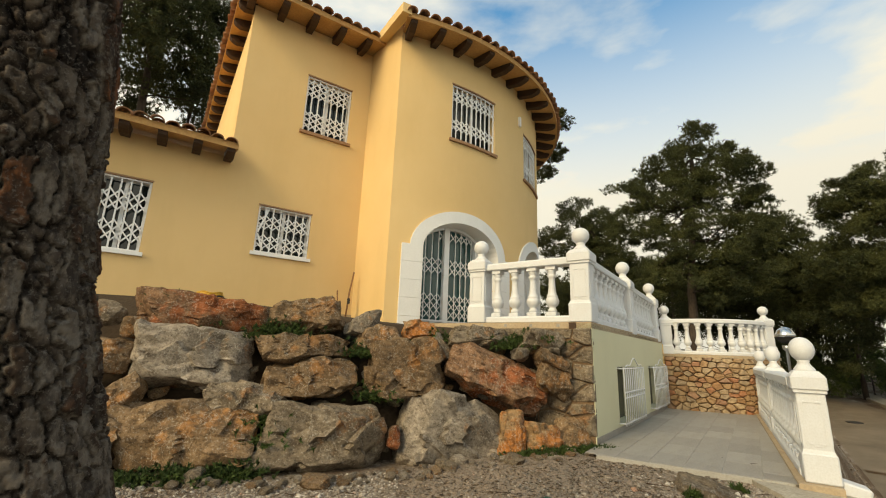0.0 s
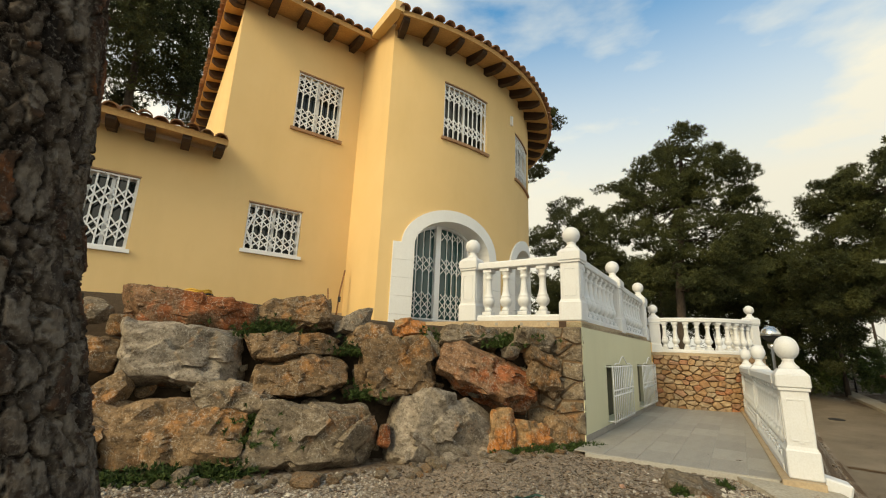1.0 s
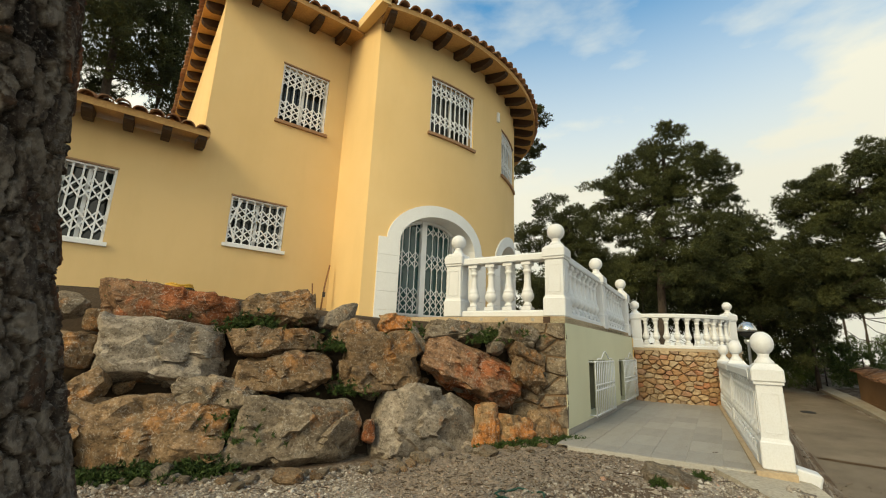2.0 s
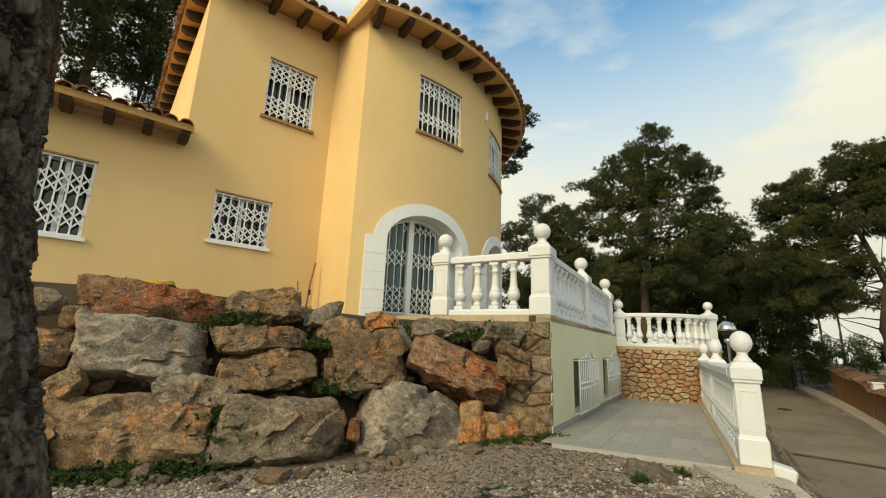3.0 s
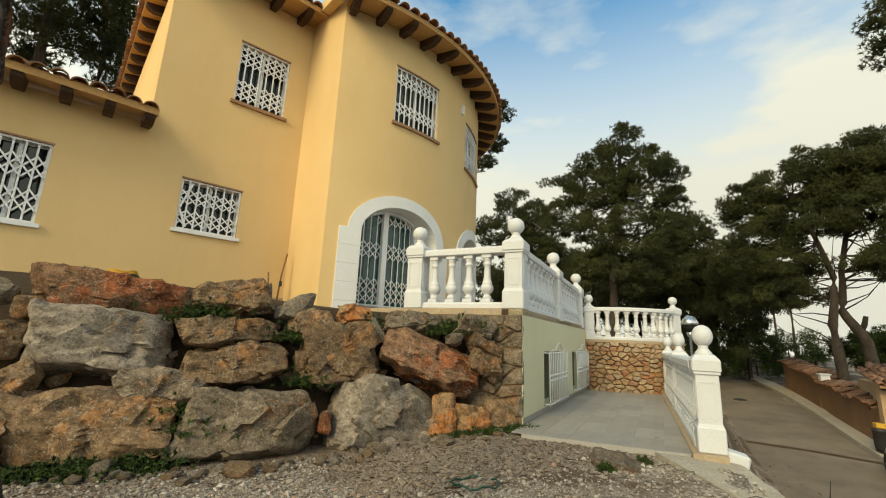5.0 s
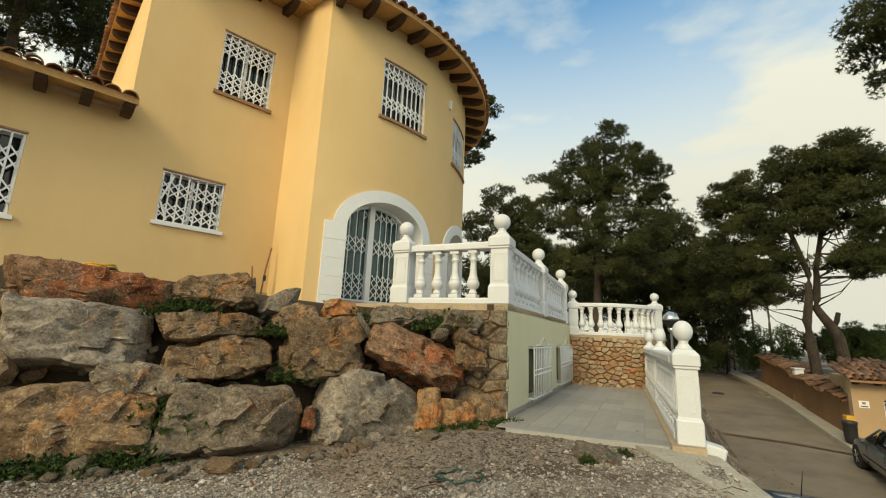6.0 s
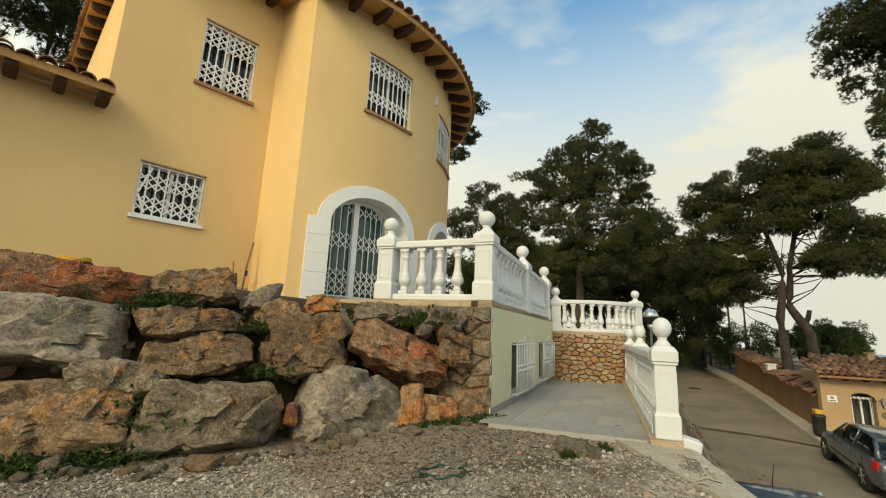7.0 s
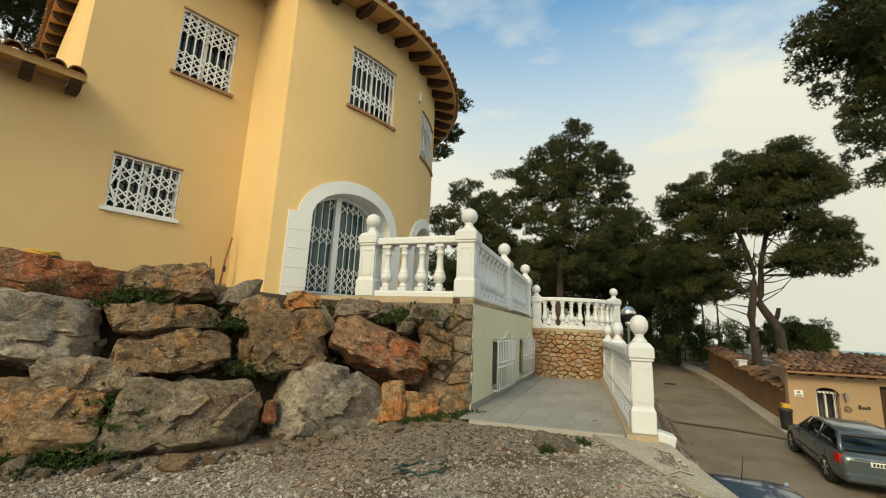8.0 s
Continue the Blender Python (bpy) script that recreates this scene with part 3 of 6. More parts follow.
def tile_mesh(length=0.5, r=0.10, thick=0.016):
    """A tapering half-round clay tile, crown up, its mouth at the origin, running along +y."""
    bm = B()
    n = 7
    rings = []
    for y, k in ((0.0, 1.0), (length, 0.82)):
        for rad in (r * k, (r - thick) * k):
            rings.append([bm.verts.new((rad * math.cos(math.pi * i / n), y, rad * math.sin(math.pi * i / n) * 0.85)) for i in range(n + 1)])
    o0, i0, o1, i1 = rings
    for i in range(n):
        for a, b in ((o0, o1), (i1, i0), (o1, i1), (i0, o0)):
            f = bm.faces.new((a[i], b[i], b[i + 1], a[i + 1]))
            f.smooth = (a, b) in ((o0, o1), (i1, i0))
    for a in (0, n):
        bm.faces.new((o0[a], i0[a], i1[a], o1[a]))
    return mesh_of("roof_tile", bm, TILE)


TILE_ME = tile_mesh()


def beam_mesh(length, w=0.125, h=0.17):
    """A rafter tail with a curved nose, running along -y from the wall."""
    bm = B()
    prof = [(0.1, -h / 2), (0.1, h / 2), (-length, h / 2), (-length, 0.1 * h), (-length + 0.05, -0.16 * h), (-length + 0.14, -0.36 * h), (-length + 0.2, -h / 2)]
    a, b = [bm.verts.new((-w / 2, y, z)) for y, z in prof], [bm.verts.new((w / 2, y, z)) for y, z in prof]
    bm.faces.new(a)
    bm.faces.new(list(reversed(b)))
    for i in range(len(prof)):
        bm.faces.new((a[i], b[i], b[(i + 1) % len(prof)], a[(i + 1) % len(prof)]))
    return mesh_of("rafter_tail", bm, WOOD)


BEAM_ME = beam_mesh(0.55)


def eave(name, surf, u0, u1, z, over, step, first, count_steps, rise=0.22, deep=3.4):
    """A roof edge: boarded soffit, rafter tails beneath and a row of tiles above."""
    roof = part(name, roof_slab(surf, u0, u1, z, over, count_steps, rise, deep), SOFFIT, villa, "ochre soffit under clay tile eave")
    slope = math.degrees(math.atan2(rise, over))
    u = u0 + first
    while u < u1:
        a, b = surf(u, z - 0.02, 0.0), surf(u, z - 0.02, 1.0)
        turn = math.degrees(math.atan2(b.y - a.y, b.x - a.x)) + 90
        part("rafter_tail", BEAM_ME, WOOD, roof, m=Matrix.Translation(a) @ pose(0, 0, -0.06, slope * 0.55, 0, turn) @ Matrix.Diagonal((1, min(1.0, over / 0.6), 1, 1)))
        u += step
    u = u0 + 0.06
    while u < u1:
        a, b = surf(u, 0, over + 0.06), surf(u, 0, over + 1.06)
        turn = math.degrees(math.atan2(b.y - a.y, b.x - a.x)) + 90
        for k in range(2):
            jit = random.uniform(-0.02, 0.02)
            q = surf(u, z + 0.075 - rise * 0.55 + k * 0.12 + jit * 0.5, over + 0.07 - k * 0.36 + jit)
            part("roof_tile", TILE_ME, TILE, roof, m=Matrix.Translation(q) @ pose(0, 0, 0, slope + random.uniform(-2, 2), 0, turn + random.uniform(-3, 3)))
        u += 0.205
    return roof


def roof_slab(surf, u0, u1, z, over, n, rise, deep):
    bm = B()
    last = None
    for k in range(n + 1):
        u = u0 + (u1 - u0) * k / n
        vs = [bm.verts.new(surf(u, zz, d)) for zz, d in ((z - rise * 0.55, over), (z - rise * 0.55 + 0.105, over), (z + 0.09, -0.05), (z + 0.09 + 0.35 * deep, -deep), (z + 0.35 * deep, -deep), (z + 0.015, -0.05))]
        if last:
            for j in range(6):
                bm.faces.new((last[j], last[(j + 1) % 6], vs[(j + 1) % 6], vs[j]))
        else:
            bm.faces.new(vs)
        last = vs
    bm.faces.new(last)
    return bm


eave("tower_roof", bow, U_CORNER, 11.0, 7.21, 0.58, 0.53, 0.12, 60, deep=0.5)
bm = B()
bm_lathe(bm, [(3.2, 7.4), (2.2, 7.6), (0.1, 7.8)], 48, Matrix.Translation(CC))
part("tower_roof_top", bm, TILE, villa)
eave("facade_roof", flat, -2.76, 0.06, 7.46, 0.6, 0.56, 0.2, 4)
eave("wing_roof", flat, -11.0, -2.42, 4.29, 0.55, 0.48, 0.33, 4)


def side(u, z, d=0.0):
    """On the upper storey's side wall, u metres back from the facade."""
    p = flat(-2.47 - d, z, -u)
    return p


eave("side_roof", lambda u, z, d=0.0: side(7 - u, z, d), 0.0, 7.3, 7.46, 0.3, 0.56, 0.2, 4, rise=0.12, deep=0.3)
bm = B()                           # verge closing the tower roof above the return wall
q0, q1 = bow(U_CORNER, 0, 0.62), P0 + (bow(U_CORNER, 0) - P0) * 0.2
dx, dy = q1.x - q0.x, q1.y - q0.y
ln = math.hypot(dx, dy)
ox, oy = -dy / ln * 0.12, dx / ln * 0.12
lo = [bm.verts.new(v) for v in ((q0.x - ox * 0.5, q0.y - oy * 0.5, 7.12), (q1.x - ox * 0.5, q1.y - oy * 0.5, 7.46), (q1.x + ox, q1.y + oy, 7.46), (q0.x + ox, q0.y + oy, 7.12))]
hi = [bm.verts.new((v.co.x, v.co.y, v.co.z + z)) for v, z in zip(lo, (0.2, 0.2, 0.2, 0.2))]
for i in range(4):
    bm.faces.new((lo[i], lo[(i + 1) % 4], hi[(i + 1) % 4], hi[i]))
bm.faces.new(lo)
bm.faces.new(hi)
part("verge", bm, STUCCO, villa)


# ---- terrace, ramp and balustrades ----
TS, TR = 5.715, -1.675            # the terrace's outer corner, along and across the street
TOP = 1.5
def tpt(s, r, z=0.0):
    return street(TS + s, TR + r, z)


def green(u, z, d=0.0):
    """On the terrace's long side wall, u metres from its corner."""
    return tpt(u, d, z)


def front(u, z, d=0.0):
    """On the terrace's short front wall, u metres from its corner."""
    return tpt(-d, -u, z)


terrace = thing("terrace", None, "raised terrace with pale green side wall and rubble front", "terrace", kind="structure")
GW = ((1.16, 2.58, 0.10, 0.92), (3.58, 5.15, 0.12, 0.92))
bm = B()
wall_mesh(bm, green, 0.0, 5.66, -0.4, TOP - 0.02, [(a + 0.04, b - 0.22, c, d) for a, b, c, d in GW], 0.25, 3.0)
part("green_wall", bm, GREEN_STUCCO, terrace, "pale green stuccoed terrace wall")
bm = B()
surf_box(bm, green, 0.0, 5.66, -0.02, 0.075, 0.0, 0.012)
part("skirting", bm, PAVER, terrace, "grey tile skirting")
bm = B()
surf_box(bm, green, 5.42, 5.66, 0.0, TOP - 0.09, 0.0, 0.02)
part("end_pilaster", bm, STUCCO, terrace, "ochre strip at the wall's end")
bm = B()
surf_box(bm, green, -0.006, 0.012, -0.3, TOP - 0.09, -0.02, 0.006)
part("corner_bead", bm, GREEN_STUCCO, terrace)
bm = B()
vs = [tpt(0.0, 0.0), tpt(5.66, 0.0), tpt(5.66, -4.0), tpt(2.6, -5.0), tpt(0.0, -2.75)]
bm_prism(bm, [(v.x, v.y) for v in vs], TOP - 0.085, TOP)
part("terrace_slab", bm, SLAB, terrace, "beige stone slab edge")
bm = B()
vs = [tpt(0.06, -0.26), tpt(5.6, -0.26), tpt(5.6, -4.0), tpt(2.6, -5.0), tpt(0.06, -2.6)]
bm_prism(bm, [(v.x, v.y) for v in vs], -0.4, TOP - 0.09)
part("core", bm, MORTAR, terrace)
bm = B()
surf_box(bm, front, 0.004, 1.95, -0.3, TOP - 0.088, -0.1, 0.008)
part("mortar_bed", bm, MORTAR, terrace, "brown recessed mortar")
bm = B()
for u in (0.45, 0.85, 1.25, 1.65):
    surf_box(bm, front, u - 0.022, u + 0.022, TOP - 0.064, TOP - 0.022, 0.0, 0.006)
    part("drain_tile", bm, PAVER, terrace)
    bm = B()
surf_box(bm, front, 0.20, 0.30, TOP - 0.10, TOP - 0.005, -0.02, 0.004)
part("drain_slot", bm, WOOD, terrace, "dark drain opening in slab edge")


def window_guard(u0, u1, z0, z1):
    """A wall-mounted basement grille of white bars with a crest on top."""
    g = thing("window_guard", None, "white wrought-iron window grille with scrolled crest", "window grille", "terrace wall grilles")
    d, w = 0.10, u1 - u0
    def rod(a, b, r=0.007):
        bm = B()
        bm_tube(bm, [a, b], [r, r], 6)
        return bm
    for z in (z0 + 0.03, (z0 + z1) / 2 - 0.03, (z0 + z1) / 2 + 0.05, z1 - 0.02):
        part("crossbar", rod(green(u0, z, d), green(u1, z, d), 0.010), FRAME, g)
    for u in (u0, u1):
        for z in (z0 + 0.03, z1 - 0.02):
            part("bracket", rod(green(u, z, 0.0), green(u, z, d), 0.010), FRAME, g)
    n = 11
    for k in range(n + 1):
        u = u0 + w * k / n
        part("bar", rod(green(u, z0, d), green(u, z1, d), 0.009), FRAME, g)
    for k in range(n):
        u, r, zc = u0 + w * (k + 0.5) / n, w / n / 2.2, (z0 + z1) / 2 + 0.01
        bm = B()
        bm_tube(bm, [green(u + r * math.cos(t * math.pi / 5), zc + 0.04 * math.sin(t * math.pi / 5), d) for t in range(11)], [0.006] * 11, 5)
        part("ring", bm, FRAME, g)
    for sgn in (-1, 1):
        bm = B()
        pts = [green((u0 + u1) / 2 + sgn * w * 0.42 * (1 - t / 10), z1 + 0.13 * (t / 10) ** 1.5 + 0.02 * math.sin(t * 0.9), d) for t in range(11)]
        bm_tube(bm, pts, [0.009] * 11, 5)
        part("crest_scroll", bm, FRAME, g)


for a, b, c, d in GW:
    window_guard(a, b, c, d)
    bm = B()
    surf_box(bm, green, a + 0.04, b - 0.22, c, d, -0.22, -0.2)
    part("window_recess", bm, m_glass, terrace, "dark basement window")

BALUSTER_PROFILE = [(0.058, 0.055), (0.064, 0.075), (0.060, 0.095), (0.046, 0.11), (0.044, 0.125), (0.072, 0.15), (0.090, 0.185), (0.095, 0.215), (0.090, 0.245), (0.074, 0.265), (0.078, 0.275), (0.078, 0.29), (0.066, 0.30),
                    (0.056, 0.35), (0.049, 0.42), (0.045, 0.50), (0.045, 0.545), (0.060, 0.56), (0.062, 0.58), (0.050, 0.595), (0.048, 0.61), (0.066, 0.645), (0.068, 0.66)]


def baluster_mesh():
    bm = B()
    bm_lathe(bm, BALUSTER_PROFILE, 14)
    bm_box(bm, 0, 0, 0.0275, 0.15, 0.15, 0.055, bevel=0.006)
    bm_box(bm, 0, 0, 0.69, 0.15, 0.15, 0.06, bevel=0.006)
    return mesh_of("baluster", bm, WHITE)


BALUSTER_ME = baluster_mesh()


def post_parts():
    """Meshes of a balustrade post: plinth, shaft with sunk panels, cap and ball."""
    out = []
    bm = B()
    bm_box(bm, 0, 0, 0.13, 0.31, 0.31, 0.26, bevel=0.012)
    bm_box(bm, 0, 0, 0.275, 0.285, 0.285, 0.03, taper=0.93)
    out.append(("plinth", mesh_of("plinth", bm, WHITE)))
    bm = B()
    bm_box(bm, 0, 0, 0.54, 0.262, 0.262, 0.54, bevel=0.008)
    for k in range(4):
        q = pose(0, 0, 0, 0, 0, 90 * k)
        for x0, z0, sx, sz in ((-0.085, 0.53, 0.012, 0.36), (0.085, 0.53, 0.012, 0.36), (-0.055, 0.72, 0.06, 0.012), (0.055, 0.72, 0.06, 0.012), (-0.055, 0.345, 0.06, 0.012), (0.055, 0.345, 0.06, 0.012), (0.0, 0.325, 0.05, 0.012)):
            vs = bm_box(bm, x0, -0.133, z0, sx, 0.012, sz)
            for v in vs:
                v.co = q @ v.co
    out.append(("shaft", mesh_of("shaft", bm, WHITE)))
    bm = B()
    bm_box(bm, 0, 0, 0.815, 0.30, 0.30, 0.03, bevel=0.006)
    bm_box(bm, 0, 0, 0.895, 0.325, 0.325, 0.13, bevel=0.012)
    bm_box(bm, 0, 0, 0.985, 0.31, 0.31, 0.05, taper=0.70)
    bm_lathe(bm, [(0.105, 1.0), (0.10, 1.03), (0.07, 1.06), (0.055, 1.09), (0.065, 1.11)], 18)
    out.append(("cap", mesh_of("cap", bm, WHITE)))
    bm = B()
    prof = [(max(0.004, 0.122 * math.sin(math.pi * k / 14)), 1.217 - 0.122 * math.cos(math.pi * k / 14)) for k in range(15)]
    bm_lathe(bm, prof, 24)
    out.append(("ball_finial", mesh_of("ball_finial", bm, WHITE)))
    return out


POST_ME = post_parts()


def post(p, turn, scale=1.0, label="white precast balustrade post with ball finial", slim=1.0):
    t = thing("balustrade_post", Matrix.Translation(p) @ pose(0, 0, 0, 0, 0, turn) @ Matrix.Diagonal((scale * slim, scale * slim, scale, 1)), label, "post", "balustrade posts")
    for name, me in POST_ME:
        part(name, me, WHITE, t)
    return t


def railing(path, count, scale=1.0, label="white precast balustrade with turned balusters", post_gap=0.15, first=0.0):
    """Base, handrail and turned balusters along a path of points."""
    t = thing("balustrade", Matrix.Translation(path[0]), label, "balustrade", "balustrades")
    org = Vector(path[0])
    lens = [0.0]
    for a, b in zip(path, path[1:]):
        lens.append(lens[-1] + (Vector(b) - Vector(a)).length)

    def at(x):
        for i in range(len(path) - 1):
            if x <= lens[i + 1] or i == len(path) - 2:
                k = (x - lens[i]) / (lens[i + 1] - lens[i])
                a, b = Vector(path[i]), Vector(path[i + 1])
                return a.lerp(b, k), math.degrees(math.atan2((b - a).y, (b - a).x))
    for name, w, z0, z1 in (("base_rail", 0.20, 0.0, 0.095), ("handrail", 0.21, 0.81, 0.92)):
        bm = B()
        last = None
        for i, p in enumerate(path):
            d = Vector(path[min(i + 1, len(path) - 1)]) - Vector(path[max(0, i - 1)])
            d.normalize()
            nn = Vector((-d.y, d.x, 0))
            prof = [(-w / 2, z0 + 0.012), (-w / 2 + 0.012, z0), (w / 2 - 0.012, z0), (w / 2, z0 + 0.012), (w / 2, z1 - 0.025), (w / 2 - 0.025, z1), (-w / 2 + 0.025, z1), (-w / 2, z1 - 0.025)]
            vs = [bm.verts.new(Vector(p) - org + nn * (x * scale) + Vector((0, 0, z * scale))) for x, z in prof]
            if last:
                for j in range(8):
                    bm.faces.new((last[j], last[(j + 1) % 8], vs[(j + 1) % 8], vs[j]))
            else:
                bm.faces.new(vs)
            last = vs
        bm.faces.new(last)
        part(name, bm, WHITE, t)
    L = lens[-1]
    for k in range(count):
        p, turn = at(first + post_gap * scale + (L - first - 2 * post_gap * scale) * (k + 0.5) / count)
        part("baluster", BALUSTER_ME, WHITE, t, m=Matrix.Translation(p - org + Vector((0, 0, 0.094 * scale))) @ pose(0, 0, 0, 0, 0, turn) @ Matrix.Scale(scale, 4))
    return t


IN = -0.14                          # the posts stand just inside the edge
post(tpt(0.14, IN, TOP), S_TURN)
post(tpt(0.14, -1.76, TOP), S_TURN)
railing([tpt(0.14, IN - 0.14, TOP), tpt(0.14, -1.62, TOP)], 4, post_gap=0.02, first=0.13)
post(tpt(2.58, IN, TOP - 0.03), S_TURN, label="white balustrade post above the terrace wall")
post(tpt(5.1, IN, TOP - 0.06), S_TURN, label="white balustrade post above the terrace wall")
railing([tpt(0.28, IN, TOP), tpt(2.44, IN, TOP - 0.02)], 8, post_gap=0.03)
railing([tpt(2.72, IN, TOP - 0.02), tpt(4.96, IN, TOP - 0.05)], 8, post_gap=0.03)

# end wall of the ramp: a bowed rubble wall under a curved balustrade
EC, ER = Vector((6.62, 11.04, 0)), 1.7
EA0 = math.atan2(9.97 - 11.04, 5.30 - 6.62)
def bay(u, z, d=0.0):
    a = EA0 + u / ER
    return EC + Vector(((ER + d) * math.cos(a), (ER + d) * math.sin(a), z))


end_wall = thing("rubble_wall", None, "bowed wall of ochre and brown rubble stone", "stone wall", kind="structure")
bm = B()
wall_mesh(bm, bay, -0.1, 5.2, -0.5, 1.13, [], 0.3, 0.2)
part("mortar_bed", bm, MORTAR, end_wall, "brown recessed mortar")
bm = B()
surf_box(bm, bay, -0.12, 5.2, 1.13, 1.19, -0.32, 0.05, 26)
part("coping", bm, SLAB, end_wall, "beige stone coping")
railing([bay(0.12 + 0.2 * k, 1.19, -0.14) for k in range(13)], 10, 0.86, post_gap=0.0)
post(bay(0.0, 1.15, -0.13), 66, 0.86, "white balustrade post on the rubble wall")
post(bay(2.62, 1.19, -0.13), 100, 0.86, "white balustrade post on the rubble wall")
railing([bay(2.75 + 0.2 * k, 1.19, -0.14) for k in range(10)], 7, 0.86, post_gap=0.0)

# paved ramp
ramp = thing("ramp_paving", None, "grey stoneware tile paving edged with pale cement", "paving", kind="structure")
bm = B()
q = [street(5.15, -1.52), street(5.30, 0.20), street(12.2, 0.55), street(12.2, -1.66), street(5.70, -1.66)]
bm_prism(bm, [(v.x, v.y) for v in q], -0.5, 0.001)
part("cement_bed", bm, GROUT, ramp, "pale cement bed and joints")
# ramp balustrade along the street
FP = street(5.46, 0.36, 0.03)
def ramp_pt(s, z=0.0):
    """On the ramp's balustrade, s metres from its front post."""
    d = Vector((0.5543, 0.8323, 0))
    return FP + d * s + Vector((0, 0, z))


R_TURN = math.degrees(math.atan2(0.8323, 0.5543))
for s in (0.0, 3.05, 5.95):
    post(ramp_pt(s) + Vector((0.03, -0.02, 0)), R_TURN, 0.96, slim=0.86)
railing([ramp_pt(0.14), ramp_pt(2.91)], 10, post_gap=0.03)
railing([ramp_pt(3.19), ramp_pt(5.81)], 9, post_gap=0.03)
bm = B()
a, b = ramp_pt(-0.2), ramp_pt(6.4)
n_ = Vector((0.8323, -0.5543, 0))
vs = [a - n_ * 0.15, b - n_ * 0.15, b + n_ * 0.16, a + n_ * 0.16]
bm_prism(bm, [(v.x, v.y) for v in vs], -1.2, 0.028)
tagged(part("retaining_wall", bm, SLAB), "beige stone footing under the ramp balustrade", "wall", kind="structure")
bm = B()
bm_box(bm, 0, 0, 0, 0.20, 0.22, 0.12, bevel=0.015)
bm_box(bm, 0.0, 0, -0.10, 0.15, 0.17, 0.10, bevel=0.01)
ob = tagged(part("coping_block", bm, WHITE), "short white coping block beside the ramp post", "coping")
ob.matrix_basis = Matrix.Translation(ramp_pt(0.02) + n_ * 0.25 + Vector((0, 0, -0.04))) @ pose(0, 0, 0, 0, 14, R_TURN - 90)

# ---- boulder wall ----
WO, WD, WN = Vector((0, 5.08, 0)), Vector((0.968, 0.25, 0)), Vector((0.25, -0.968, 0))
W_TURN = math.degrees(math.atan2(0.25, 0.968))
LEAN = 0.5


def lean_at(s):
    """The face stands steeper towards the terrace."""
    return LEAN - 0.42 * ease(0.3, 1.7, s)


def bank(s, z, d=0.0):
    """On the sloping boulder face: s along it, d metres out of it."""
    return WO + WD * s + WN * (d - lean_at(s) * (z + 0.2)) + Vector((0, 0, z))


def boulder_mesh(w, dp, h, seed, material, sub=4, rough=0.05, cuts=9, name="boulder"):
    """A broken block: a box and random planes cut it, then coarse and fine weathering."""
    rng = np.random.default_rng(seed)
    bm = B()
    bmesh.ops.create_icosphere(bm, subdivisions=sub, radius=1.0)
    v = np.array([p.co for p in bm.verts])
    v /= np.linalg.norm(v, axis=1)[:, None]
    nrm = np.concatenate([np.eye(3), -np.eye(3)]) + rng.normal(0, 0.16, (6, 3))
    nrm = np.concatenate([nrm, rng.normal(0, 1, (cuts, 3))])
    nrm /= np.linalg.norm(nrm, axis=1)[:, None]
    dist = np.r_[np.full(6, 0.80) + rng.uniform(-0.06, 0.06, 6), rng.uniform(0.76, 1.02, cuts)]
    k = np.maximum(v @ nrm.T, 1e-3) / dist
    rad = (k ** 48).sum(1) ** (-1 / 48)
    v = v * rad[:, None]
    v /= np.abs(v).max(0)[None]
    size = np.array([w, dp, h]) / 2
    off = rng.uniform(0, 50, 3)
    turns = [Vector(t) for t in rng.normal(0, 1, (24, 3))]
    m, o = min(w, h), Vector(off)
    for i, p in enumerate(bm.verts):
        q = Vector(v[i] * size)
        a = noise.fractal(q * 2.0 + o, 1.0, 2.0, 3)
        strata = noise.noise(Vector((q.x * 1.2, q.y * 1.2, q.z * 8)) + o)
        fine = noise.fractal(q * 11 + o, 0.9, 2.1, 3)
        broken = 0.0
        for scale_, amp in ((2.4 / max(0.5, m), 0.36), (7.0 / max(0.5, m), 0.07)):
            g = (q + noise.noise_vector(q * 3) * 0.03) * scale_ + o
            _, near = noise.voronoi(g)
            t = turns[int(abs(near[0].x * 131 + near[0].y * 71 + near[0].z * 37)) % 24]
            broken += amp / scale_ * ((g - near[0]) @ t) * 0.55
        out = m * rough * (0.6 * a + 0.4 * strata + 0.22 * fine) + max(-0.07 * m, min(0.07 * m, broken))
        p.co = q + Vector(v[i]).normalized() * out
    for f in bm.faces:
        f.smooth = True
    me = mesh_of(name, bm, material)
    me.set_sharp_from_angle(angle=radians(26))
    return me


TOP_COURSE = [(-2.78, 1.36, 1.56, 0.46, 5, "r"), (-3.32, 1.19, 0.31, 0.24, 0, "b"), (-3.07, 1.28, 0.33, 0.22, 0, "r"), (-3.73, 1.34, 0.42, 0.28, 0, "g"), (-1.47, 1.39, 0.95, 0.46, -6, "b"),
              (-1.47, 1.01, 1.10, 0.35, -7, "b"), (-0.74, 1.36, 0.52, 0.29, -8, "w"), (-0.55, 1.19, 0.60, 0.32, -10, "b"), (-0.01, 1.32, 0.46, 0.27, 0, "o"), (0.30, 1.10, 0.20, 0.44, -38, "w"),
              (0.81, 1.24, 0.92, 0.38, 5, "g"), (1.52, 1.23, 0.64, 0.30, 8, "g")]
